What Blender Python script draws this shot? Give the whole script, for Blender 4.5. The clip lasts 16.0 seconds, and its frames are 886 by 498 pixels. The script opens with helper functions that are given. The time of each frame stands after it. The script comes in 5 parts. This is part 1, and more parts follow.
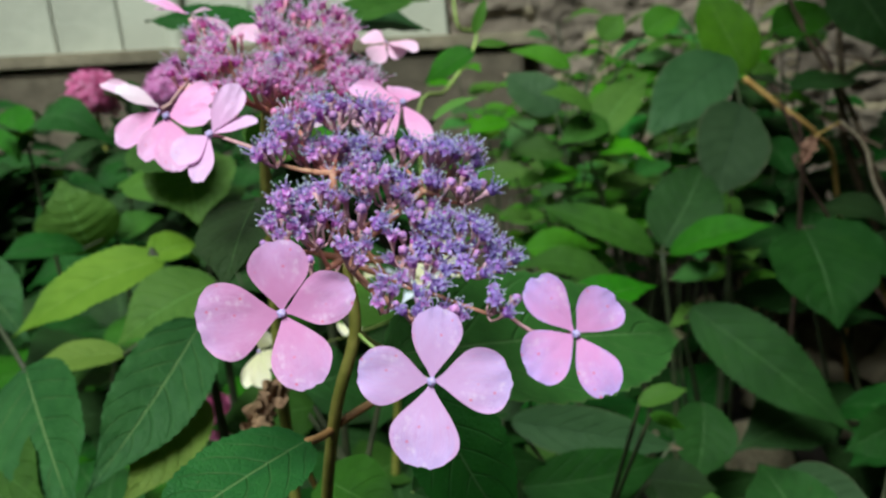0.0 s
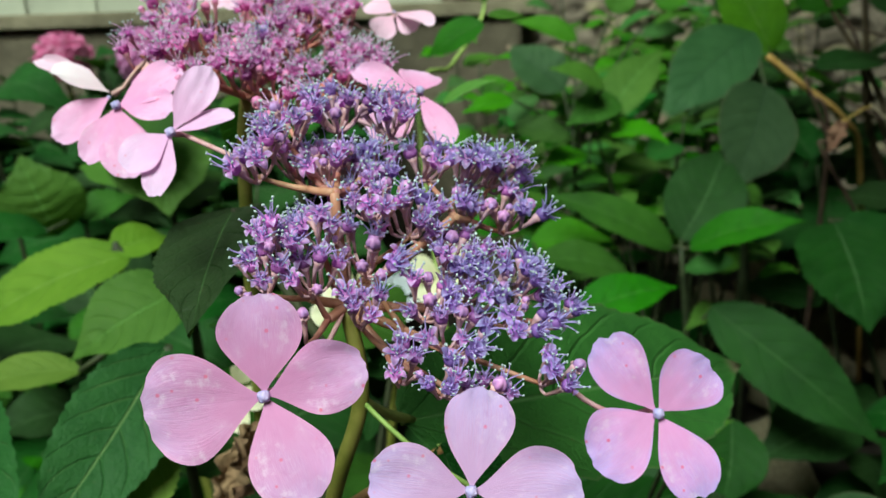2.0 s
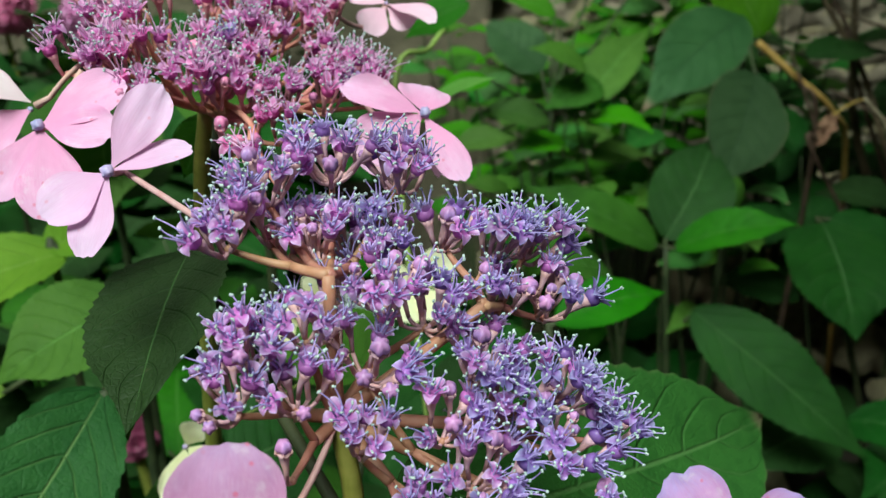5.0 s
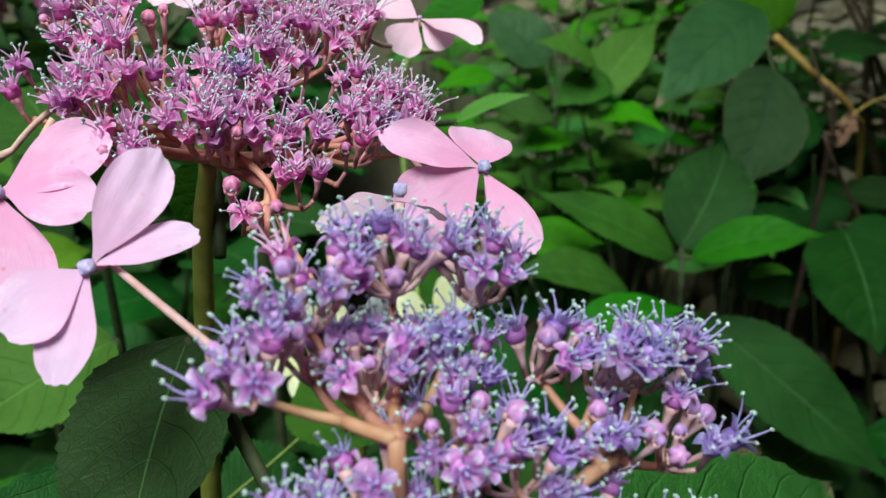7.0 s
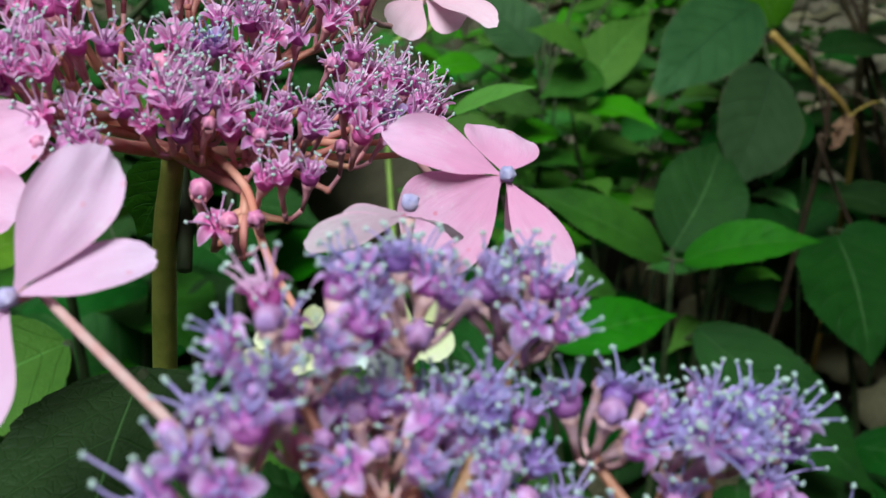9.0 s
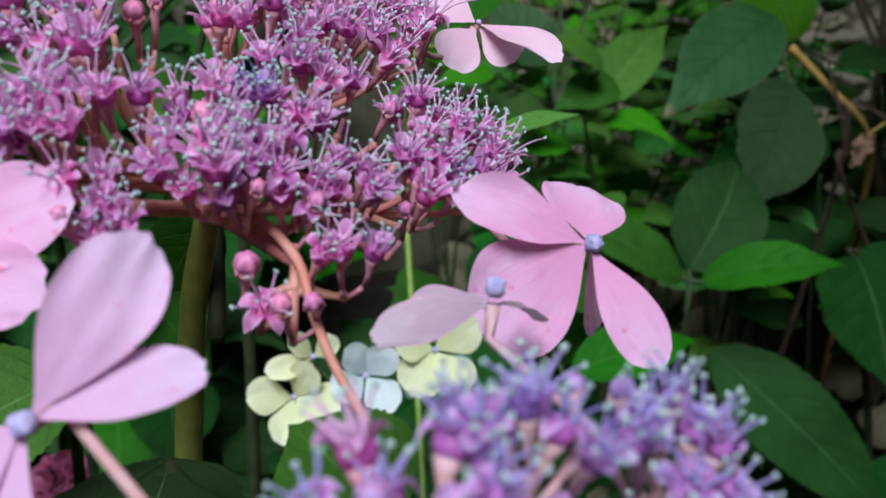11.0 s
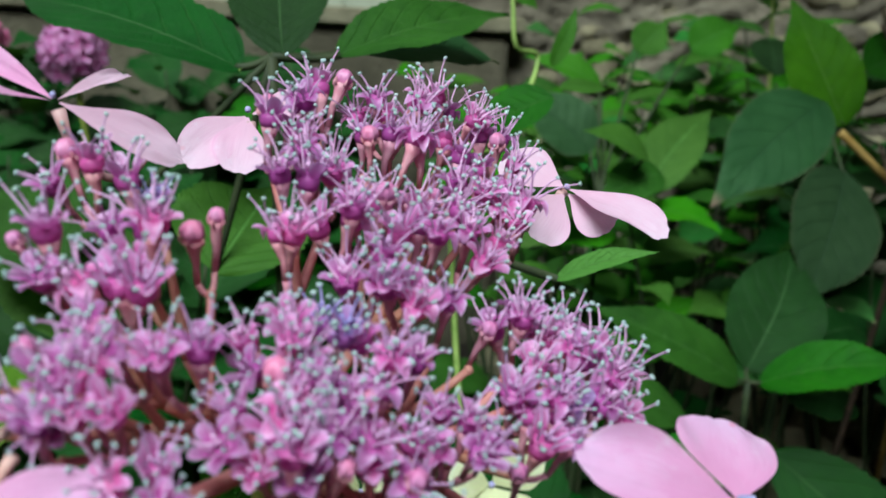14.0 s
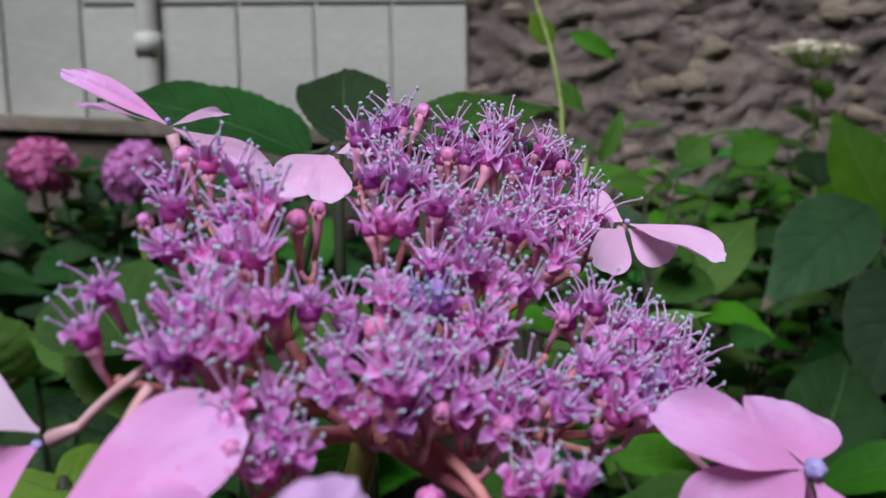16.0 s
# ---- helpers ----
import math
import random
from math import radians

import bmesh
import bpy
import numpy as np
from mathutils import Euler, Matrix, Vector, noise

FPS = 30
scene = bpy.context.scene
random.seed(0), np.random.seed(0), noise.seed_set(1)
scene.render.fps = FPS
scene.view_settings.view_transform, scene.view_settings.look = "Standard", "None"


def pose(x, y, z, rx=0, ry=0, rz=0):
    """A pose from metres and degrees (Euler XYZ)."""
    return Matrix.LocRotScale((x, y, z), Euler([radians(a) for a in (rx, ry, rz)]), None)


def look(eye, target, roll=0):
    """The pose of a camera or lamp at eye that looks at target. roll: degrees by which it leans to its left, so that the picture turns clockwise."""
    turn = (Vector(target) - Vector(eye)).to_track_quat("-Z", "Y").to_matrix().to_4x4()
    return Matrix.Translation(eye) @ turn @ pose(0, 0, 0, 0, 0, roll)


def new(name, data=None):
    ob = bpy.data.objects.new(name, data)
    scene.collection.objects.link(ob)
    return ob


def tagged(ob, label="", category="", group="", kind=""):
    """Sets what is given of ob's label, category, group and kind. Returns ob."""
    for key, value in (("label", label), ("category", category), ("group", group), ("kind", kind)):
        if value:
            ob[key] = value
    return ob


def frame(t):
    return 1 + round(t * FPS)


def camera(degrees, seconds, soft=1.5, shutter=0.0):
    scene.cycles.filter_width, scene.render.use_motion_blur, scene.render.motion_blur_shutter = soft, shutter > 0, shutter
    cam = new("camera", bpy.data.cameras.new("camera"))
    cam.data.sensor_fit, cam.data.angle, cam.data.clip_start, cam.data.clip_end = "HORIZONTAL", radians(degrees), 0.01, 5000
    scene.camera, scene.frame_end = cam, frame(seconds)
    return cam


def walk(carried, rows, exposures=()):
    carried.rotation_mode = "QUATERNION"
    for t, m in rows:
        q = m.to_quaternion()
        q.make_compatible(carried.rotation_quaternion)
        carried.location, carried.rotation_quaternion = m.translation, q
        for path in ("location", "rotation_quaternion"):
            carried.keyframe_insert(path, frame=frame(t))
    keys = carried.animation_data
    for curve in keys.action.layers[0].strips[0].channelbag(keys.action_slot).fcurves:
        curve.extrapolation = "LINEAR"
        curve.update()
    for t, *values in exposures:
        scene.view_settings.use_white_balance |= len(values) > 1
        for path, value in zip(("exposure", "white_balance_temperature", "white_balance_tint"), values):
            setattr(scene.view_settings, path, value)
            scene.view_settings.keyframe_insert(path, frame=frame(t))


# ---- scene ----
cam = camera(48.59, 16.0, 1.45)
PATH = [
    (0, 0.00000, 0.00000, 0.50000, -14.000, -6.000, -0.000),
    (0.5, -0.00263, 0.01705, 0.49680, -14.657, -5.741, -0.225),
    (1, -0.00730, 0.03727, 0.49695, -15.373, -5.263, -0.477),
    (1.5, -0.01005, 0.05559, 0.49615, -15.544, -5.056, -0.616),
    (2, -0.01018, 0.07302, 0.49996, -15.940, -4.936, -0.880),
    (2.5, -0.01369, 0.08047, 0.49846, -16.028, -5.034, -0.979),
    (3, -0.00860, 0.08453, 0.50274, -16.477, -4.350, -1.169),
    (3.5, -0.01106, 0.10271, 0.50447, -16.489, -4.565, -1.282),
    (3.7, -0.01322, 0.10772, 0.50442, -16.576, -4.271, -1.554),
    (5.8, -0.02137, 0.14584, 0.51095, -19.295, -2.288, -4.125),
    (6, -0.02219, 0.15153, 0.51147, -19.364, -2.290, -4.124),
    (6.5, -0.02696, 0.16750, 0.51261, -19.681, -2.379, -4.422),
    (7, -0.03074, 0.17682, 0.51359, -19.726, -1.879, -4.850),
    (7.5, -0.02968, 0.17815, 0.51349, -19.553, -1.486, -5.299),
    (8, -0.03182, 0.18422, 0.50841, -19.526, -0.928, -5.446),
    (8.2, -0.03147, 0.18983, 0.50770, -19.925, -0.623, -5.731),
    (10.3, -0.04037, 0.22187, 0.51037, -20.649, 1.311, -7.010),
    (10.5, -0.04055, 0.22396, 0.50989, -20.483, 1.353, -6.972),
    (11, -0.04245, 0.22965, 0.51130, -20.534, 1.531, -7.025),
    (11.5, -0.04362, 0.23035, 0.51806, -20.572, 2.110, -6.922),
    (12, -0.04947, 0.22788, 0.51834, -20.019, 1.809, -6.560),
    (12.5, -0.04714, 0.24342, 0.52203, -19.894, 2.100, -6.400),
    (13, -0.04566, 0.25354, 0.52254, -18.907, 1.289, -5.889),
    (13.5, -0.05059, 0.25781, 0.51954, -18.939, 1.067, -5.388),
    (14, -0.04920, 0.25744, 0.52359, -16.731, 0.394, -5.290),
    (14.5, -0.04585, 0.25370, 0.51962, -14.414, -0.095, -4.720),
    (15, -0.04783, 0.24857, 0.51080, -14.124, 0.128, -3.994),
    (15.5, -0.05113, 0.24088, 0.50853, -12.358, -0.184, -3.047),
    (16, -0.05459, 0.24346, 0.51018, -9.205, -0.588, -2.640),
]
EXPOSURES = [(0, 0.29, 6040, -1), (1.5, 0.322, 6298, -14), (2.5, 0.33, 6310, -17), (3.5, 0.29, 6360, -22), (6, 0.29, 6240, -15), (8, 0.28, 6150, -17), (10.5, 0, 5770, -6), (12, 0.01, 5550, 1), (12.5, -0.28, 5550, 0), (13, -0.05, 5550, -1), (14, 0.12, 5690, -12), (15, -0.13, 5590, 10), (15.5, -0.34, 5590, 17), (16, -0.22, 5600, 27)]
walk(cam, [(t, pose(x, y, z, 90 + pitch, 0, yaw) @ pose(0, 0, 0, 0, 0, roll)) for t, x, y, z, pitch, roll, yaw in PATH], EXPOSURES)
cam.data.dof.use_dof = True
cam.data.dof.focus_distance = 0.170
cam.data.dof.aperture_fstop = 33.0

# ---- daylight: open shade under a bright overcast sky ----
world = bpy.data.worlds.new("overcast_sky")
scene.world = world
world.use_nodes = True
wn = world.node_tree
sky = wn.nodes.new("ShaderNodeTexSky")
sky.sky_type = 'NISHITA'
sky.sun_disc = False
sky.sun_elevation = radians(55)
sky.sun_rotation = radians(-160)
sky.air_density = 1.6
sky.dust_density = 3.0
sky.ozone_density = 0.6
wn.links.new(sky.outputs[0], wn.nodes["Background"].inputs[0])
wn.nodes["Background"].inputs[1].default_value = 0.055
sun = new("sun", bpy.data.lights.new("sun", 'SUN'))
sun.data.energy = 4.7
sun.data.angle = radians(28)
sun.data.color = (1.0, 0.985, 0.96)
sun.matrix_world = look((-0.9, -2.2, 4.2), (0, 0.3, 0.4))


# ---- materials ----
class Mat:
    """A node material with short calls for its nodes."""

    def __init__(self, name):
        self.m = bpy.data.materials.new(name)
        self.m.use_nodes = True
        self.t = self.m.node_tree
        self.b = self.t.nodes["Principled BSDF"]
        self.out = self.t.nodes["Material Output"]

    def put(self, sock, v):
        if isinstance(v, bpy.types.NodeSocket):
            self.t.links.new(v, sock)
        elif isinstance(v, (tuple, list)) and len(v) == 3 and sock.type == 'RGBA':
            sock.default_value = (*v, 1)
        else:
            sock.default_value = v

    def node(self, kind, **ins):
        n = self.t.nodes.new(kind)
        for k, v in ins.items():
            self.put(n.inputs[k.replace("_", " ")], v)
        return n

    def math(self, op, a, b=0.0, c=None):
        n = self.t.nodes.new("ShaderNodeMath")
        n.operation = op
        self.put(n.inputs[0], a)
        self.put(n.inputs[1], b)
        if c is not None:
            self.put(n.inputs[2], c)
        return n.outputs[0]

    def mix(self, f, a, b, how='MIX'):
        n = self.t.nodes.new("ShaderNodeMix")
        n.data_type = 'RGBA'
        n.blend_type = how
        self.put(n.inputs[0], f)
        self.put(n.inputs[6], a)
        self.put(n.inputs[7], b)
        return n.outputs[2]

    def ramp(self, f, lo, hi):
        n = self.t.nodes.new("ShaderNodeMapRange")
        n.interpolation_type = 'SMOOTHSTEP'
        self.put(n.inputs[0], f)
        n.inputs[1].default_value, n.inputs[2].default_value = lo, hi
        return n.outputs[0]

    def coords(self, kind="Object"):
        return self.t.nodes.new("ShaderNodeTexCoord").outputs[kind]

    def noise(self, scale, detail=4.0, vec=None, rough=0.55):
        return self.node("ShaderNodeTexNoise", Vector=vec or self.coords(), Scale=scale, Detail=detail, Roughness=rough).outputs[0]

    def rand(self):
        return self.t.nodes.new("ShaderNodeObjectInfo").outputs["Random"]

    def bump(self, h, strength, dist):
        self.put(self.b.inputs["Normal"], self.node("ShaderNodeBump", Height=h, Strength=strength, Distance=dist).outputs[0])

    def done(self, color, rough=0.5, thin=0.0, thin_color=None, spec=0.5):
        self.put(self.b.inputs["Base Color"], color)
        self.put(self.b.inputs["Roughness"], rough)
        self.b.inputs["Specular IOR Level"].default_value = spec
        if thin:
            tr = self.node("ShaderNodeBsdfTranslucent", Color=thin_color or color)
            mx = self.node("ShaderNodeMixShader", Fac=thin)
            self.t.links.new(self.b.outputs[0], mx.inputs[1])
            self.t.links.new(tr.outputs[0], mx.inputs[2])
            self.t.links.new(mx.outputs[0], self.out.inputs[0])
        return self.m


def leaf_mat(name, dark, light, vein, rim=None, gloss=0.42, thin=0.15):
    a = Mat(name)
    uv = a.node("ShaderNodeSeparateXYZ", Vector=a.coords("UV"))
    u = a.math('ABSOLUTE', a.math('MULTIPLY_ADD', uv.outputs[0], 2.0, -1.0))
    v = uv.outputs[1]
    wob = a.math('MULTIPLY', a.math('SUBTRACT', a.noise(60, 2), 0.5), 0.05)
    s = a.math('MULTIPLY', a.math('SUBTRACT', a.math('ADD', v, wob), a.math('MULTIPLY', a.math('POWER', u, 1.3), 0.27)), 7.5)
    tri_ = a.math('ABSOLUTE', a.math('SUBTRACT', a.math('FRACT', s), 0.5))
    side = a.math('MULTIPLY', a.ramp(tri_, 0.43, 0.495), a.ramp(u, 1.0, 0.7))
    mid = a.ramp(u, 0.034, 0.008)
    veins = a.math('MAXIMUM', mid, a.math('MULTIPLY', side, a.math('MULTIPLY', a.ramp(a.noise(45, 3), 0.35, 0.7), 0.5)))
    net = a.node("ShaderNodeTexVoronoi", Vector=a.coords(), Scale=620.0)
    net.feature = 'DISTANCE_TO_EDGE'
    fine = a.ramp(net.outputs["Distance"], 0.0, 0.16)
    cells = a.node("ShaderNodeTexVoronoi", Vector=a.coords(), Scale=190.0)
    cells.feature = 'DISTANCE_TO_EDGE'
    coarse = a.ramp(cells.outputs["Distance"], 0.0, 0.10)
    blot = a.math('ADD', a.math('MULTIPLY', a.noise(26, 3), 0.6), a.math('MULTIPLY', a.noise(140, 4, None, 0.7), 0.4))
    base = a.mix(a.ramp(blot, 0.30, 0.70), dark, light)
    base = a.mix(a.math('MULTIPLY', a.math('SUBTRACT', 1.0, fine), 0.16), base, light)
    base = a.mix(a.math('MULTIPLY', a.math('SUBTRACT', 1.0, coarse), 0.12), base, light)
    hsv = a.node("ShaderNodeHueSaturation", Color=base, Value=a.math('MULTIPLY_ADD', a.rand(), 0.5, 0.76), Saturation=a.math('MULTIPLY_ADD', a.rand(), 0.2, 0.9), Hue=a.math('MULTIPLY_ADD', a.rand(), 0.03, 0.485))
    col = a.mix(a.math('MULTIPLY', veins, 0.42), hsv.outputs[0], vein)
    spots = a.math('MULTIPLY', a.ramp(a.noise(300, 2), 0.70, 0.78), a.ramp(a.noise(18, 2), 0.45, 0.6))
    col = a.mix(a.math('MULTIPLY', spots, 0.4), col, (0.16, 0.13, 0.06))
    if rim:
        edge = a.math('MAXIMUM', a.math('MULTIPLY', a.ramp(u, 0.95, 1.0), 0.25), a.ramp(a.math('ADD', v, wob), 0.88, 0.97))
        col = a.mix(a.math('MULTIPLY', edge, 0.7), col, rim)
    h = a.math('SUBTRACT', a.math('ADD', a.math('MULTIPLY', fine, 0.16), a.math('MULTIPLY', coarse, 0.16)), a.math('MAXIMUM', veins, side))
    a.bump(a.math('ADD', h, a.math('MULTIPLY', a.noise(700, 2), 0.4)), 0.7, 0.0008)
    return a.done(col, a.math('MULTIPLY_ADD', a.noise(90, 3), 0.25, gloss + 0.05), thin, a.mix(0.2, light, (0.20, 0.36, 0.02)), 0.14)


def sepal_mat(name, inner, outer, speck=0.8, thin=0.3, rim=(0.76, 0.34, 0.58)):
    a = Mat(name)
    uv = a.node("ShaderNodeSeparateXYZ", Vector=a.coords("UV"))
    u = a.math('MULTIPLY_ADD', uv.outputs[0], 2.0, -1.0)
    v = uv.outputs[1]
    cloud = a.noise(140, 5)
    col = a.mix(a.ramp(a.math('ADD', a.math('MULTIPLY', v, 0.75), a.math('MULTIPLY', cloud, 0.5)), 0.35, 1.0), inner, outer)
    # fine fan of veins
    fan = a.node("ShaderNodeCombineXYZ", X=a.math('MULTIPLY', u, 16.0), Y=a.math('MULTIPLY', v, 2.2), Z=a.math('MULTIPLY', a.rand(), 30.0))
    vn = a.noise(1.6, 3, fan.outputs[0])
    thread = a.node("ShaderNodeCombineXYZ", X=a.math('MULTIPLY', u, 40.0), Y=a.math('MULTIPLY', v, 7.0), Z=a.math('MULTIPLY', a.rand(), 50.0))
    tn = a.noise(1.4, 4, thread.outputs[0], 0.65)
    col = a.mix(a.math('MULTIPLY', a.ramp(vn, 0.42, 0.72), 0.20), col, (0.66, 0.27, 0.52))
    col = a.mix(a.math('MULTIPLY', a.ramp(tn, 0.48, 0.66), 0.09), col, inner, 'MULTIPLY')
    blotch = a.math('MULTIPLY', a.ramp(a.noise(210, 6, None, 0.7), 0.48, 0.72), a.ramp(a.noise(55, 3), 0.35, 0.65))
    col = a.mix(a.math('MULTIPLY', blotch, 0.42), col, inner, 'MULTIPLY')
    pale = a.math('MULTIPLY', a.ramp(tn, 0.52, 0.36), a.ramp(a.noise(70, 3), 0.35, 0.65))
    cloudy = a.math('MULTIPLY', a.ramp(a.noise(330, 5, None, 0.65), 0.5, 0.7), a.ramp(a.noise(80, 2), 0.4, 0.6))
    col = a.mix(a.math('MAXIMUM', a.math('MULTIPLY', pale, 0.24), a.math('MULTIPLY', cloudy, 0.45)), col, (0.90, 0.78, 0.92))
    dots = a.node("ShaderNodeTexVoronoi", Vector=a.coords(), Scale=520.0)
    spot = a.math('MULTIPLY', a.ramp(dots.outputs["Distance"], 0.27, 0.12), a.ramp(a.node("ShaderNodeSeparateXYZ", Vector=dots.outputs["Color"]).outputs[0], 0.72, 0.76))
    col = a.mix(a.math('MULTIPLY', a.math('MULTIPLY', spot, a.ramp(a.noise(60, 2), 0.42, 0.58)), speck), col, (0.75, 0.08, 0.18))
    edge = a.math('MAXIMUM', a.ramp(a.math('ABSOLUTE', u), 0.80, 1.0), a.ramp(v, 0.92, 1.0))
    col = a.mix(a.math('MULTIPLY', edge, a.math('MULTIPLY', a.ramp(cloud, 0.3, 0.7), 0.5)), col, rim)
    a.bump(a.math('ADD', a.math('MULTIPLY', vn, 0.5), a.math('MULTIPLY', tn, 0.6)), 0.35, 0.0005)
    return a.done(col, 0.55, thin, col, 0.3)


def plain_mat(name, c1, c2, scale=300, rough=0.5, thin=0.0, bump=0.3, dist=0.0003, spec=0.4, vary=0.25):
    a = Mat(name)
    n = a.noise(scale, 4)
    col = a.mix(a.ramp(n, 0.3, 0.7), c1, c2)
    hs = a.node("ShaderNodeHueSaturation", Color=col, Value=a.math('MULTIPLY_ADD', a.rand(), vary, 1 - vary / 2), Hue=a.math('MULTIPLY_ADD', a.rand(), 0.04 * (vary > 0.2), 0.5 - 0.02 * (vary > 0.2)))
    a.bump(a.noise(scale * 2.5, 3), bump, dist)
    return a.done(hs.outputs[0], rough, thin, None, spec)



def petal_mat(name, heart, rim):
    """Small petals: deep colour at the heart, a darker crease and paler margins."""
    a = Mat(name)
    uv = a.node("ShaderNodeSeparateXYZ", Vector=a.coords("UV"))
    u = a.math('ABSOLUTE', a.math('MULTIPLY_ADD', uv.outputs[0], 2.0, -1.0))
    v = uv.outputs[1]
    n = a.noise(900, 4)
    body = tuple(0.55 * p + 0.45 * q for p, q in zip(heart, rim))
    col = a.mix(a.ramp(a.math('ADD', v, a.math('MULTIPLY', n, 0.3)), 0.15, 0.75), heart, body)
    margin = a.math('MAXIMUM', a.ramp(u, 0.5, 1.0), a.ramp(v, 0.72, 1.0))
    col = a.mix(a.math('MULTIPLY', margin, a.ramp(v, 0.05, 0.35)), col, rim)
    col = a.mix(a.math('MULTIPLY', a.ramp(u, 0.22, 0.0), a.math('MULTIPLY', a.ramp(v, 0.95, 0.3), 0.45)), col, heart)
    hs = a.node("ShaderNodeHueSaturation", Color=col, Value=a.math('MULTIPLY_ADD', a.rand(), 0.45, 0.78), Hue=a.math('MULTIPLY_ADD', a.rand(), 0.05, 0.475))
    a.bump(n, 0.3, 0.0003)
    return a.done(hs.outputs[0], 0.36, 0.5, None, 0.5)


LEAF = leaf_mat("leaf_green", (0.014, 0.054, 0.004), (0.036, 0.118, 0.009), (0.12, 0.26, 0.06), None, 0.42, 0.2)
# own colour of dark leaves; on the undergrowth it also stands in for shade
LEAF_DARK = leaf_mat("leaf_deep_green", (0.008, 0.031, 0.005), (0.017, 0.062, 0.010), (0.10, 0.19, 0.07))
LEAF_MID = leaf_mat("leaf_mid_green", (0.013, 0.047, 0.012), (0.030, 0.086, 0.022), (0.22, 0.33, 0.12))
# darker copy of the leaf green with shade put into it, for low leaves
LEAF_SHADE = leaf_mat("leaf_shade_in_colour", (0.010, 0.029, 0.006), (0.019, 0.052, 0.010), (0.09, 0.18, 0.06))
LEAF_PALE = leaf_mat("leaf_pale_green", (0.095, 0.20, 0.040), (0.15, 0.28, 0.070), (0.24, 0.38, 0.14), None, 0.4, 0.35)
LEAF_OLIVE = leaf_mat("leaf_olive_green", (0.030, 0.070, 0.006), (0.060, 0.125, 0.010), (0.14, 0.24, 0.05))
LEAF_BLUE = leaf_mat("leaf_bluish_green", (0.018, 0.052, 0.016), (0.036, 0.085, 0.029), (0.018, 0.042, 0.020), (0.30, 0.19, 0.15))
LEAF_BRIGHT = leaf_mat("leaf_fresh_green", (0.040, 0.124, 0.009), (0.076, 0.195, 0.018), (0.20, 0.42, 0.10), None, 0.4, 0.3)
LEAF_YELLOW = leaf_mat("leaf_yellow_green", (0.085, 0.185, 0.010), (0.150, 0.275, 0.022), (0.30, 0.45, 0.11), None, 0.4, 0.35)
LEAF_TIP = leaf_mat("leaf_brown_tipped", (0.025, 0.089, 0.017), (0.051, 0.157, 0.029), (0.16, 0.29, 0.10), (0.22, 0.16, 0.11))

ROSE = sepal_mat("sepal_rose_lilac", (0.66, 0.27, 0.54), (0.61, 0.37, 0.69))
LILAC = sepal_mat("sepal_lilac", (0.64, 0.38, 0.69), (0.57, 0.42, 0.80))
LILAC_PALE = sepal_mat("sepal_pale_lilac", (0.80, 0.46, 0.76), (0.83, 0.58, 0.88), 0.35)
# greyed mauve: the shadowed, backlit look of these sepals is in the colour
MAUVE = sepal_mat("sepal_backlit_mauve", (0.47, 0.32, 0.43), (0.56, 0.43, 0.54), 0.0)
VIOLET = sepal_mat("sepal_violet_edge", (0.76, 0.33, 0.68), (0.52, 0.38, 0.84), 1.0, 0.3, (0.40, 0.36, 0.86))
PINK = sepal_mat("sepal_pink", (0.82, 0.35, 0.64), (0.84, 0.51, 0.81), 0.6)
BLUSH = sepal_mat("sepal_blush", (0.82, 0.49, 0.67), (0.86, 0.61, 0.78), 0.3)
# blush whitened for one folded sepal: glare of direct light put into the colour
BLUSH_LIT = sepal_mat("sepal_blush_lit", (0.86, 0.70, 0.78), (0.90, 0.83, 0.88), 0.0)
CREAM = sepal_mat("sepal_cream", (0.76, 0.76, 0.44), (0.86, 0.85, 0.62), 0.0, 0.3, (0.70, 0.68, 0.40))
PALE = sepal_mat("sepal_pale", (0.62, 0.70, 0.76), (0.80, 0.84, 0.88), 0.0, 0.3, (0.66, 0.70, 0.80))
MAGENTA = sepal_mat("sepal_magenta", (0.42, 0.04, 0.16), (0.52, 0.10, 0.27), 0.0, 0.3, (0.55, 0.14, 0.30))

PETAL_PINK = petal_mat("petal_magenta_pink", (0.67, 0.14, 0.51), (0.85, 0.53, 0.89))
PETAL_PURPLE = petal_mat("petal_purple", (0.54, 0.20, 0.60), (0.71, 0.57, 0.92))
PETAL_BLUE = petal_mat("petal_blue_violet", (0.40, 0.20, 0.64), (0.54, 0.50, 0.92))
CUP_PINK = plain_mat("cup_rose", (0.66, 0.25, 0.34), (0.70, 0.34, 0.42), 700, 0.5, 0.15)
CUP_MAUVE = plain_mat("cup_mauve", (0.64, 0.36, 0.36), (0.58, 0.36, 0.46), 700, 0.5, 0.15)
FILAMENT_PINK = plain_mat("filament_mauve", (0.66, 0.34, 0.62), (0.76, 0.48, 0.76), 900, 0.5, 0.2)
FILAMENT_BLUE = plain_mat("filament_violet", (0.34, 0.26, 0.62), (0.48, 0.38, 0.76), 900, 0.5, 0.2)
ANTHER = plain_mat("anther_grey_blue", (0.28, 0.35, 0.39), (0.53, 0.61, 0.60), 1500, 0.7, 0.0)
BUD_PINK = plain_mat("bud_pink", (0.62, 0.18, 0.38), (0.68, 0.30, 0.54), 500, 0.4, 0.1)
BUD_PURPLE = plain_mat("bud_purple", (0.46, 0.21, 0.46), (0.42, 0.26, 0.62), 500, 0.4, 0.1)
CENTRE = plain_mat("flower_centre_blue", (0.34, 0.31, 0.60), (0.54, 0.44, 0.70), 600, 0.5, 0.1)
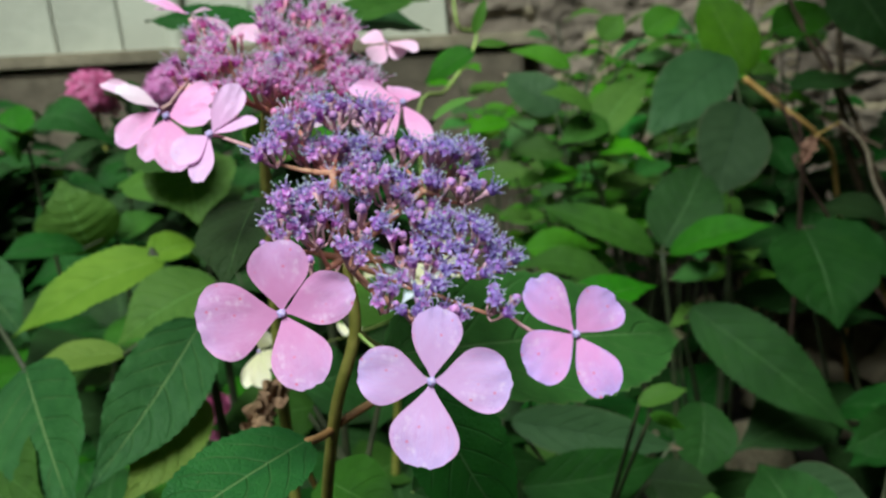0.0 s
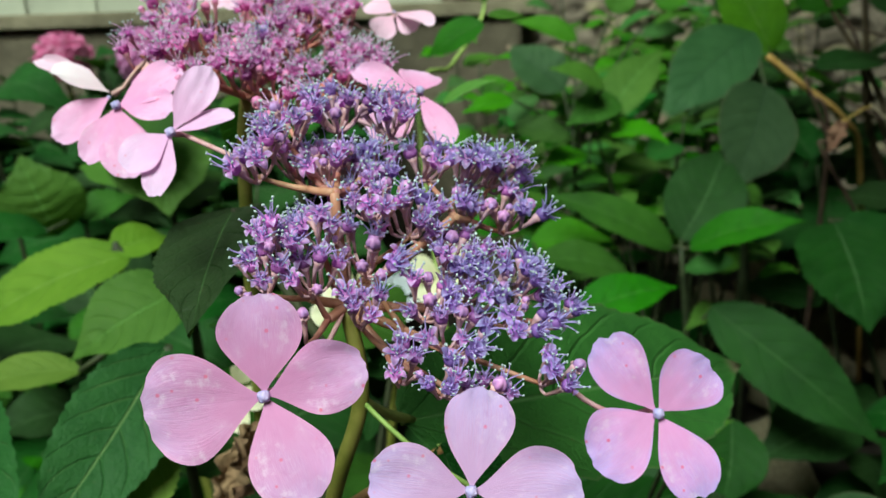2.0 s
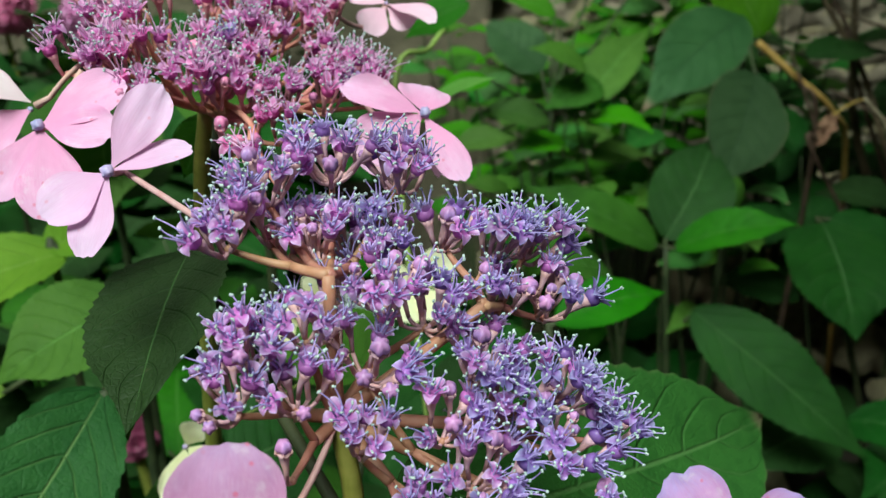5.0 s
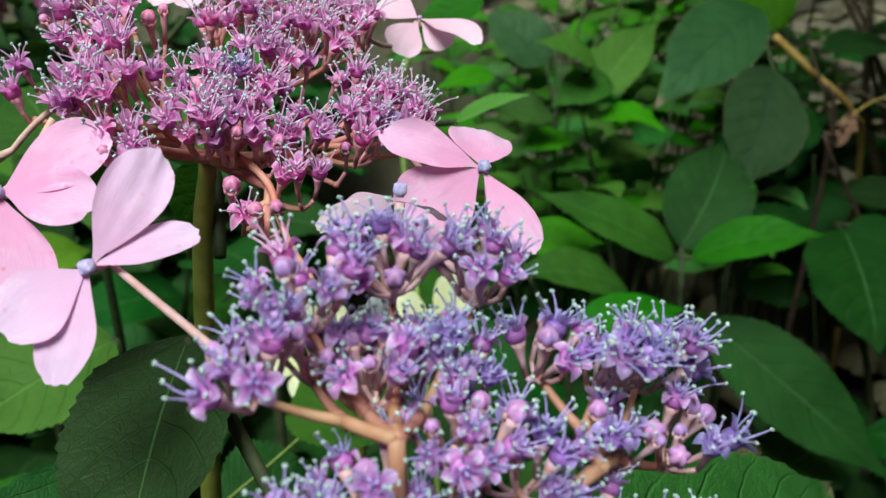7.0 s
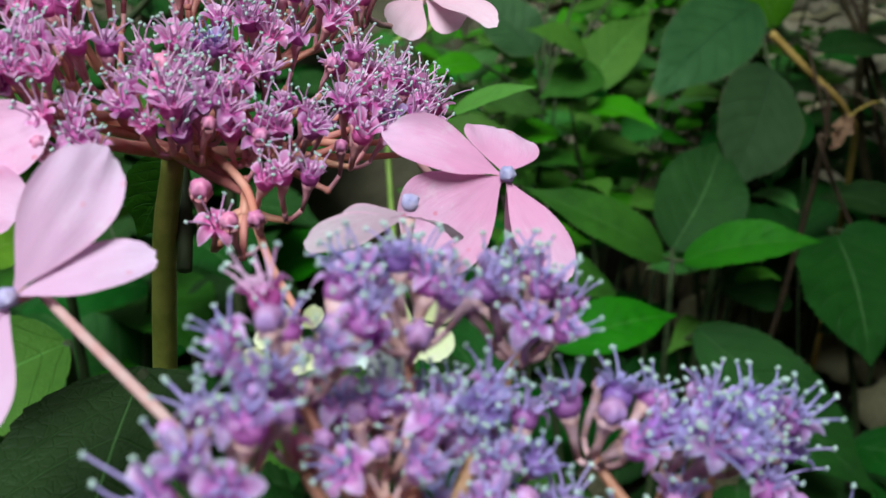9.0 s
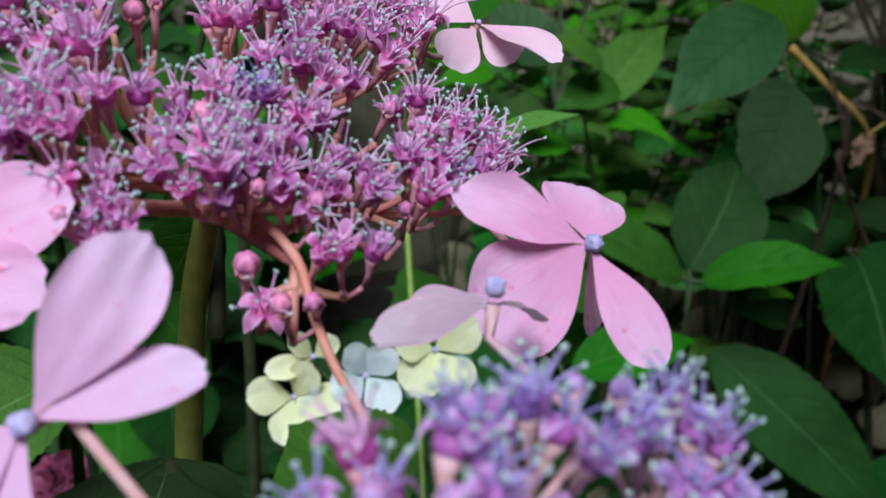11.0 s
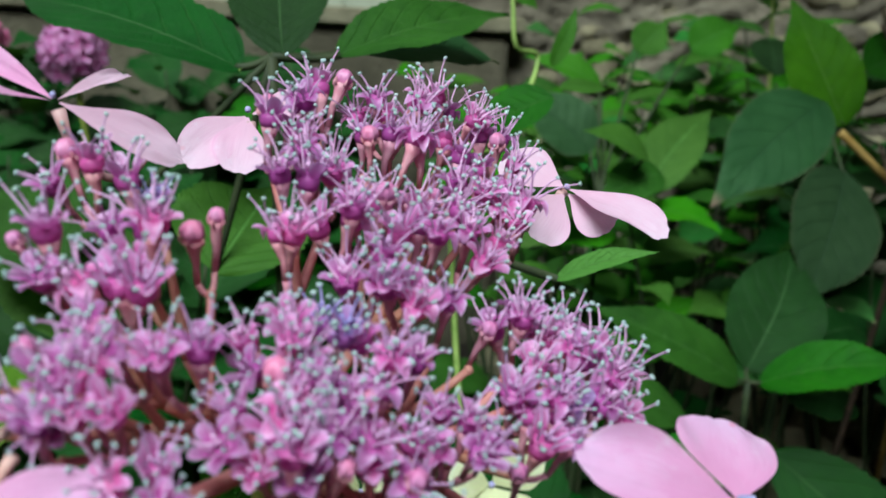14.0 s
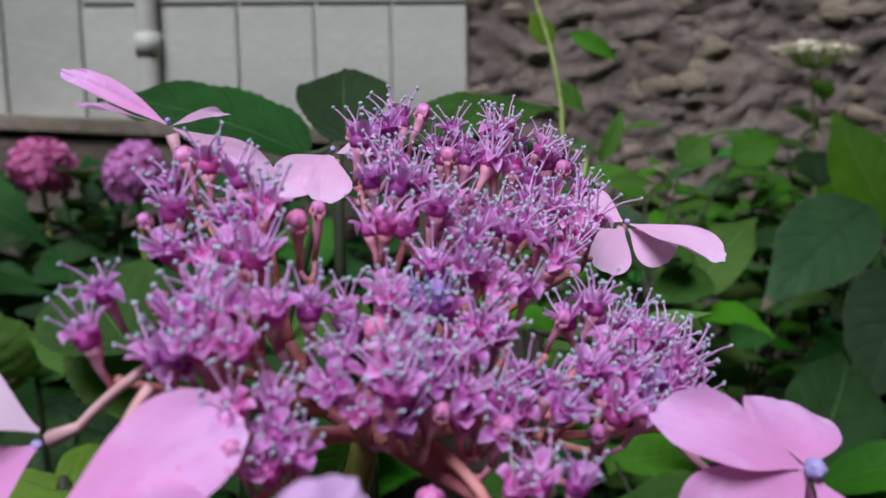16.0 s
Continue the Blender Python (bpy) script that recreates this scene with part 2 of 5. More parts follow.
RAY_PINK = plain_mat("ray_pink", (0.60, 0.22, 0.18), (0.66, 0.31, 0.27), 260, 0.5, 0.25)
RAY = plain_mat("ray_salmon", (0.47, 0.20, 0.13), (0.54, 0.28, 0.21), 260, 0.5, 0.25)
PEDICEL = plain_mat("stalk_pink", (0.60, 0.32, 0.30), (0.66, 0.42, 0.42), 260, 0.5, 0.1)
STEM = plain_mat("stem_olive", (0.15, 0.17, 0.028), (0.25, 0.26, 0.055), 160, 0.5, 0.0, 0.4, 0.0006)
# brown-green stem darkened so that its colour holds the shade of the undergrowth
STEM_DARK = plain_mat("stem_shade_in_colour", (0.020, 0.028, 0.010), (0.040, 0.050, 0.018), 120, 0.7, 0.0, 0.4, 0.0006)
STEM_PALE = plain_mat("stem_fresh", (0.20, 0.28, 0.06), (0.30, 0.38, 0.10), 160, 0.5)
STALK_TAN = plain_mat("stalk_tan", (0.27, 0.16, 0.05), (0.36, 0.23, 0.08), 160, 0.55)
TWIG = plain_mat("twig_brown", (0.05, 0.032, 0.02), (0.10, 0.065, 0.04), 120, 0.8, 0.0, 0.6, 0.001)
TWIG_TAN = plain_mat("twig_tan", (0.30, 0.17, 0.04), (0.40, 0.25, 0.08), 120, 0.7, 0.0, 0.6, 0.001)
TWIG_PALE = plain_mat("twig_pale", (0.22, 0.18, 0.12), (0.34, 0.28, 0.20), 120, 0.8, 0.0, 0.6, 0.001)
DRY = plain_mat("dry_leaf", (0.16, 0.09, 0.05), (0.27, 0.17, 0.10), 120, 0.9, 0.1, 0.8, 0.002)


def stone_mat():
    a = Mat("rubble_stone")
    n = a.noise(22, 8, None, 0.65)
    col = a.mix(a.ramp(n, 0.3, 0.7), (0.20, 0.165, 0.102), (0.38, 0.325, 0.215))
    hs = a.node("ShaderNodeHueSaturation", Color=col, Value=a.math('MULTIPLY_ADD', a.rand(), 0.4, 0.85))
    col = a.mix(a.math('MULTIPLY', a.ramp(a.noise(60, 5), 0.55, 0.7), 0.4), hs.outputs[0], (0.07, 0.065, 0.05))
    a.bump(a.math('ADD', a.noise(45, 8, None, 0.7), a.math('MULTIPLY', a.noise(220, 4), 0.4)), 0.8, 0.006)
    return a.done(col, 0.92, 0, None, 0.2)


def rough_mat(name, c1, c2, scale, dist, rough=0.9):
    a = Mat(name)
    col = a.mix(a.ramp(a.noise(scale, 8, None, 0.65), 0.3, 0.72), c1, c2)
    col = a.mix(a.math('MULTIPLY', a.ramp(a.noise(scale * 0.23, 4), 0.4, 0.65), 0.5), col, tuple(x * 0.55 for x in c1))
    a.bump(a.math('ADD', a.noise(scale * 2, 8, None, 0.7), a.noise(scale * 9, 3)), 0.8, dist)
    return a.done(col, rough, 0, None, 0.25)


STONE = stone_mat()
SOIL = rough_mat("garden_soil", (0.014, 0.010, 0.007), (0.042, 0.032, 0.023), 30, 0.02)
MORTAR = rough_mat("old_mortar", (0.22, 0.18, 0.135), (0.38, 0.32, 0.245), 30, 0.03)
# weathered concrete a little darkened: shade of the leaves is put into its colour
PLINTH = rough_mat("concrete_leaf_shade", (0.085, 0.071, 0.049), (0.15, 0.128, 0.090), 25, 0.004)
CONCRETE = rough_mat("weathered_concrete", (0.105, 0.088, 0.062), (0.18, 0.152, 0.11), 25, 0.004)
LEDGE = rough_mat("weathered_ledge", (0.165, 0.142, 0.095), (0.26, 0.228, 0.155), 35, 0.003)
TILE = rough_mat("cream_wall_tile", (0.40, 0.415, 0.33), (0.49, 0.50, 0.40), 14, 0.0012, 0.5)
GROUT = rough_mat("grey_grout", (0.40, 0.41, 0.335), (0.47, 0.475, 0.39), 60, 0.001)


# ---- mesh helpers ----
W = {}


def thing(name, loc, label, category, group="", kind=""):
    ob = new(name)
    ob.location = loc
    ob.empty_display_size = 0.01
    W[ob] = Matrix.Translation(loc)
    return tagged(ob, label, category, group, kind)


def part(name, mesh, parent, m=None, label="", kind=""):
    ob = new(name, mesh)
    ob.parent = parent
    m = W[parent] if m is None else m
    ob.matrix_basis = W[parent].inverted() @ m
    W[ob] = m
    return tagged(ob, label, kind=kind)


class Shape:
    """Collects verts, faces, material numbers and uvs of one mesh."""

    def __init__(self):
        self.v, self.f, self.m, self.uv = [], [], [], []

    def tube(self, pts, radii, n=6, m=0, cap=True):
        pts = [Vector(p) for p in pts]
        at = len(self.v)
        side = Vector((1, 0, 0))
        for i, p in enumerate(pts):
            d = (pts[min(i + 1, len(pts) - 1)] - pts[max(i - 1, 0)]).normalized()
            side = side - d * side.dot(d)
            if side.length < 1e-3:
                side = d.orthogonal()
            side.normalize()
            up = d.cross(side)
            for k in range(n):
                a = 2 * math.pi * k / n
                self.v.append(p + (side * math.cos(a) + up * math.sin(a)) * radii[i])
        for i in range(len(pts) - 1):
            for k in range(n):
                a, b = at + i * n + k, at + i * n + (k + 1) % n
                self.f.append((a, b, b + n, a + n))
                self.m.append(m)
        if cap:
            e = at + (len(pts) - 1) * n
            self.f.append(tuple(range(e, e + n)))
            self.f.append(tuple(reversed(range(at, at + n))))
            self.m += [m, m]

    def blob(self, c, r, m=0, n=6, rows=4, squash=1.0, ribs=0.0, axis=(0, 0, 1), lobes=4):
        q = Vector((0, 0, 1)).rotation_difference(Vector(axis))
        at = len(self.v)
        c = Vector(c)
        self.v.append(c + q @ Vector((0, 0, r * squash)))
        for i in range(1, rows):
            th = math.pi * i / rows
            for k in range(n):
                a = 2 * math.pi * k / n
                rr = r * math.sin(th) * (1 - ribs * (0.5 + 0.5 * math.cos(a * lobes)) ** 2)
                self.v.append(c + q @ Vector((rr * math.cos(a), rr * math.sin(a), r * squash * math.cos(th))))
        self.v.append(c - q @ Vector((0, 0, r * squash)))
        last = len(self.v) - 1
        for k in range(n):
            k2 = (k + 1) % n
            self.f.append((at, at + 1 + k, at + 1 + k2))
            self.m.append(m)
            for i in range(rows - 2):
                a, b = at + 1 + i * n, at + 1 + (i + 1) * n
                self.f.append((a + k, b + k, b + k2, a + k2))
                self.m.append(m)
            a = at + 1 + (rows - 2) * n
            self.f.append((a + k, last, a + k2))
            self.m.append(m)

    def sheet(self, fn, nu, nv, m=0):
        at = len(self.v)
        for j in range(nv + 1):
            for i in range(nu + 1):
                self.v.append(fn(i / nu * 2 - 1, j / nv))
                self.uv.append((i / nu, j / nv))
        for j in range(nv):
            for i in range(nu):
                a = at + j * (nu + 1) + i
                self.f.append((a, a + 1, a + nu + 2, a + nu + 1))
                self.m.append(m)

    def mesh(self, name, *mats, smooth=True):
        me = bpy.data.meshes.new(name)
        me.from_pydata([tuple(p) for p in self.v], [], self.f)
        for m in mats:
            me.materials.append(m)
        me.polygons.foreach_set("material_index", self.m)
        me.polygons.foreach_set("use_smooth", [smooth] * len(self.f))
        if len(self.uv) == len(self.v):
            layer = me.uv_layers.new(name="UVMap")
            for loop in me.loops:
                layer.data[loop.index].uv = self.uv[loop.vertex_index]
        me.update()
        return me


def box_mesh(name, size, mat, bevel=0.0):
    bm = bmesh.new()
    bmesh.ops.create_cube(bm, size=1.0)
    bmesh.ops.scale(bm, vec=size, verts=bm.verts)
    if bevel:
        bmesh.ops.bevel(bm, geom=bm.edges[:], offset=bevel, segments=2, affect='EDGES')
    me = bpy.data.meshes.new(name)
    bm.to_mesh(me)
    bm.free()
    me.materials.append(mat)
    return me


def bend(a, b, sag=(0, 0, 0), n=8):
    """Points of a bowed line from a to b."""
    a, b, s = Vector(a), Vector(b), Vector(sag)
    return [a.lerp(b, i / n) + s * (4 * (i / n) * (1 - i / n)) for i in range(n + 1)]


def smooth_path(pts, n=6):
    """Catmull-Rom through the points."""
    p = [Vector(q) for q in pts]
    p = [2 * p[0] - p[1], *p, 2 * p[-1] - p[-2]]
    out = []
    for i in range(1, len(p) - 2):
        for k in range(n):
            t = k / n
            out.append(0.5 * ((2 * p[i]) + (p[i + 1] - p[i - 1]) * t + (2 * p[i - 1] - 5 * p[i] + 4 * p[i + 1] - p[i + 2]) * t * t + (3 * p[i] - p[i - 1] - 3 * p[i + 1] + p[i + 2]) * t ** 3))
    return [*out, p[-2]]


def frame_of(base, tip, face):
    """A pose at base whose Y runs to tip and whose Z leans towards face."""
    base, tip = Vector(base), Vector(tip)
    y = (tip - base).normalized()
    z = Vector(face) - y * y.dot(Vector(face))
    z.normalize()
    x = y.cross(z)
    m = Matrix((x, y, z)).transposed().to_4x4()
    m.translation = base
    return m, (tip - base).length


UP = Vector((0, 0, 1))
rng = random.Random(7)


def leaf_mesh(length, width, mat, arch=0.12, fold=0.22, twist=0.0, teeth=20, seed=0, quilt=0.45, peak=0.62):
    r = random.Random(seed)
    ph, amp = r.uniform(0, 6), r.uniform(0.012, 0.03) * width
    norm = 1 / ((peak / (peak + 1.0)) ** peak * (1.0 / (peak + 1.0)))
    tip0, lean, rows = r.uniform(0.58, 0.66), r.uniform(-0.03, 0.03), teeth * 3

    def fn(u, v):
        row = round(v * rows)
        if v < 0.1:
            v = 0.1 * (v / 0.1) ** 1.6
        w = 0.5 * width * norm * v ** peak * (1 - v) if 0 < v < 1 else 0.0
        k = min(1.0, max(0.0, (v - tip0) / (0.95 - tip0)))
        w *= 1 - 0.44 * k * k * (3 - 2 * k)
        if abs(u) > 0.99 and 0.06 < v < 0.985:
            w *= (0.96, 0.982, 1.004)[row % 3]
        x = u * w
        lift = abs(x) * fold
        s = (v - 0.27 * abs(u) ** 1.3) * 7.5
        puff = 0.020 * width * quilt * math.cos(2 * math.pi * s) * -1 * min(1, abs(u) * 3) * (1.0 - 0.5 * abs(u))
        wave = amp * math.sin(9 * v + ph + (2 if u > 0 else 0)) * u * u + 0.5 * amp * math.sin(23 * v + 2 * ph) * u * u
        z = arch * length * 4 * v * (1 - v) * 0.5 - arch * length * 0.6 * v * v + lift + puff + wave
        z += arch * length * 0.6 * v
        a = twist * v
        x += lean * length * math.sin(math.pi * v)
        return (x * math.cos(a) - z * math.sin(a), v * length, x * math.sin(a) + z * math.cos(a))

    s = Shape()
    s.sheet(fn, 10, rows)
    return s.mesh("leaf", mat)


def leaf(parent, base, tip, width, face=(0, -0.6, 0.8), mat=None, arch=0.12, fold=0.22, stalk=None, twist=0.0, label="", teeth=20, peak=0.62, stalk_mat=None, quilt=0.45):
    """A toothed leaf blade from base to tip, with a leafstalk from the point stalk."""
    m, length = frame_of(base, tip, face)
    ob = part("leaf", leaf_mesh(length, width, mat or LEAF, arch, fold, twist, teeth, rng.random(), quilt, peak), parent, m, label)
    # raised midrib on the underside
    s = Shape()
    pts = [(0, v * length, arch * length * (2 * v * (1 - v) - 0.6 * v * v + 0.6 * v) - 0.008 * width - 0.0003) for v in (0, 0.2, 0.4, 0.6, 0.8, 0.95)]
    s.tube(pts, [0.008 * width + 0.0003, 0.007 * width + 0.0002, 0.006 * width + 0.0002, 0.004 * width + 0.0002, 0.003 * width, 0.0001], 5)
    part("midrib", s.mesh("midrib", STEM_PALE), ob, m)
    if stalk is not None:
        s = Shape()
        q = m.inverted()
        a, b = q @ Vector(stalk), Vector((0, 0.02 * length, 0))
        s.tube(bend(a, b, (0, 0, -0.0012), 6), [0.0013] * 6 + [0.0010], 7)
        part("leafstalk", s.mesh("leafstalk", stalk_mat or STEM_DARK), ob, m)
    return ob


def sepal_mesh(length, width, mat, cup=0.12, seed=0, notch=0.0):
    r = random.Random(seed)
    ph, wv = r.uniform(0, 6), r.uniform(0.015, 0.04)

    peak, q0 = r.uniform(0.60, 0.67), r.uniform(1.3, 1.6)
    skew = r.uniform(-0.06, 0.06)

    def fn(u, v):
        v = math.sin(v * math.pi / 2) ** 1.25
        k = v / peak
        w = 0.05 + 0.95 * k ** q0 * (1 + q0 - q0 * k) if v < peak else max(0.0, 1 - ((v - peak) / (1 - peak)) ** 2.1) ** 0.5
        w *= 0.5 * width * (1 + 0.025 * math.sin(9 * v + ph + (2 if u > 0 else 0)))
        x = u * w
        q = 2 * x / width
        lip = 0.012 * math.sin(7 * q + ph) + 0.010 * math.sin(17 * q + 2 * ph) + notch * math.exp(-((q - 0.25) * 5) ** 2)
        y = length * v * (1 - lip * v ** 6)
        z = cup * length * (v - v * v * 1.15 + 0.6 * q * q * v) + wv * length * math.sin(5 * q + 4 * v + ph) * v * abs(q)
        z += 0.03 * length * noise.noise(Vector((q * 1.8 + ph, v * 3.0, ph))) * v
        z += 0.012 * length * noise.noise(Vector((q * 6 + ph, v * 5.0, ph + 5))) * v - 0.018 * length * math.exp(-(q * 6) ** 2) * v * (1 - v)
        return (x + skew * length * v * v, y, z)

    s = Shape()
    s.sheet(fn, 16, 24)
    return s.mesh("sepal", mat)


def sepal(parent, centre, tip, width, face, mat, cup=0.12, notch=0.0):
    m, length = frame_of(centre, tip, face)
    m = m @ Matrix.Translation((0, 0.0006, 0))
    return part("sepal", sepal_mesh(length, width, mat, cup, rng.random(), notch), parent, m)


def sterile(head, centre, face, root, stalk_mat=None, sag=(0, 0, -0.004), bud=0.0014):
    """The stalk and the blue centre of a large flower; its sepals are added one by one."""
    c = Vector(centre)
    n = Vector(face).normalized()
    s = Shape()
    end = c - n * 0.0012
    pts = bend(Vector(root), end - n * 0.004, sag, 7) + [end]
    pts = [p - c for p in pts]
    s.tube(pts, [0.0006] * 8 + [0.0010], 6)
    fl = part("sterile_flower", s.mesh("sterile_flower", stalk_mat or PEDICEL), head, Matrix.Translation(c))
    s = Shape()
    s.blob(n * 0.0008, bud, 0, 8, 5, 0.9, 0.16, n)
    for k in range(4):
        a = Matrix.Rotation(k * math.pi / 2 + 0.4, 3, n) @ n.orthogonal().normalized()
        s.blob(n * bud + a * bud * 0.5, bud * 0.38, 0, 5, 3, 1.0, 0, n)
    part("flower_centre", s.mesh("flower_centre", CENTRE), fl, Matrix.Translation(c), "small blue-violet flower centre")
    return fl


# ---- fertile florets: shared meshes ----
def floret_mesh(name, petal, cup, seed, full=1.0):
    r = random.Random(seed)
    s = Shape()
    rise = (0.42, 0.95, 0.60, 1.15, 0.50, 0.75)[seed % 6]
    # pink funnel, then the bell with its bright disc
    s.tube([(0, 0, -0.0045), (0.0002, 0.0002, -0.002), (0, 0, -0.0006), (0, 0, 0.0004)], [0.00034, 0.00042, 0.00075, 0.00112], 8, 1)
    s.tube([(0, 0, 0.0004), (0, 0, 0.0011), (0, 0, 0.0017), (0, 0, 0.0019)], [0.00113, 0.00136, 0.00132, 0.00112], 10, 0)
    s.blob((0, 0, 0.0018), 0.0010, 0, 10, 4, 0.45, 0.2, (0, 0, 1), 5)
    for k in range(5):
        a = 2 * math.pi * k / 5 + r.uniform(-0.15, 0.15)
        drop, ln, wd = r.uniform(0.2, 1.15), r.uniform(0.0019, 0.0027) * full, r.uniform(0.0017, 0.0021) * (0.7 + 0.3 * full)
        roll = r.uniform(-0.25, 0.25)

        def fn(u, v):
            w = 0.5 * wd * (0.72 + 0.9 * v - 0.45 * v * v) * max(0.0, 1 - v ** 2.2) ** 0.8
            rad = 0.0011 + ln * (v * (1.12 - 0.42 * rise) - 0.22 * drop * v * v)
            z = 0.0017 + ln * (rise * v - drop * v * v) + 0.62 * abs(u * w) * (1 - 0.3 * v) + roll * u * w
            x, y = rad, u * w
            return (x * math.cos(a) - y * math.sin(a), x * math.sin(a) + y * math.cos(a), z)

        s.uv += [(0.5, 0.0)] * (len(s.v) - len(s.uv))
        s.sheet(fn, 4, 6, 0)
    return s.mesh(name, petal, cup)


def stamen_mesh(name, filament, seed, spread=1.0, reach=1.0):
    r = random.Random(seed)
    s = Shape()
    count = r.choice((6, 7, 8))
    for k in range(count):
        a = 2 * math.pi * k / count + r.uniform(-0.25, 0.25)
        ln, out = r.uniform(0.0030, 0.0050) * reach, r.uniform(0.15, 0.85) * spread
        curl = r.uniform(-0.2, 0.5)
        d = Vector((math.cos(a), math.sin(a), 0))
        t = Vector((-d.y, d.x, 0)) * r.uniform(-0.35, 0.35)
        pts = [d * (0.0007 + ln * out * (v + curl * v * v) * 0.8) + t * ln * v * v + UP * (0.0017 + ln * v * (1 - 0.35 * out * v)) for v in (0, 0.2, 0.4, 0.6, 0.8, 1)]
        s.tube(pts, [0.00017, 0.00015, 0.00013, 0.00012, 0.00010, 0.00009], 5, 0, False)
        e = pts[-1]
        w = (Vector((-d.y, d.x, 0)) + UP * r.uniform(-0.5, 0.5)).normalized() * 0.00013
        s.blob(e + w, 0.00021, 1, 6, 4, 1.25)
        s.blob(e - w, 0.00019, 1, 6, 4, 1.25)
    for k in range(3):
        a = 2.1 * k
        s.tube([(0, 0, 0.002), (0.0003 * math.cos(a), 0.0003 * math.sin(a), 0.0029), (0.0006 * math.cos(a), 0.0006 * math.sin(a), 0.0033)], [0.0002, 0.00018, 0.00022], 4, 0)
    return s.mesh(name, filament, ANTHER)


def bud_mesh(name, mat, cup, size):
    s = Shape()
    s.tube([(0, 0, -0.0045), (0.0002, 0, -0.002), (0, 0, -0.0008), (0, 0, 0.0002), (0, 0, 0.0009)], [0.00036, 0.00042, 0.0006, 0.0009 * size, 0.00122 * size], 10, 1)
    s.blob((0, 0, 0.0010 + 0.0009 * size), 0.00140 * size, 0, 20, 8, 0.92, 0.32, (0, 0, 1), 5)
    # small points of the calyx round the waist
    for k in range(5):
        a = 2 * math.pi * (k + 0.5) / 5
        d = Vector((math.cos(a), math.sin(a), 0))
        s.tube([d * 0.0011 * size + UP * 0.0006, d * 0.00138 * size + UP * 0.0011, d * 0.00140 * size + UP * 0.0015], [0.00024, 0.00018, 0.00004], 4, 1)
    return s.mesh(name, mat, cup)


KINDS = {}
for key, petal, cup, fil, bud in (("pink", PETAL_PINK, CUP_PINK, FILAMENT_PINK, BUD_PINK), ("purple", PETAL_PURPLE, CUP_MAUVE, FILAMENT_BLUE, BUD_PURPLE), ("blue", PETAL_BLUE, CUP_MAUVE, FILAMENT_BLUE, BUD_PURPLE)):
    KINDS[key] = ([floret_mesh("floret", petal, cup, i, 1.0 if key == "pink" else (0.62, 0.78, 0.92)[i % 3]) for i in range(6)], [stamen_mesh("stamen_tuft", fil, i, 0.75 + 0.1 * i, 1.0 if key == "pink" else 0.82) for i in range(6)], [bud_mesh("flower_bud", bud, cup, z) for z in (0.66, 0.82, 1.0)])


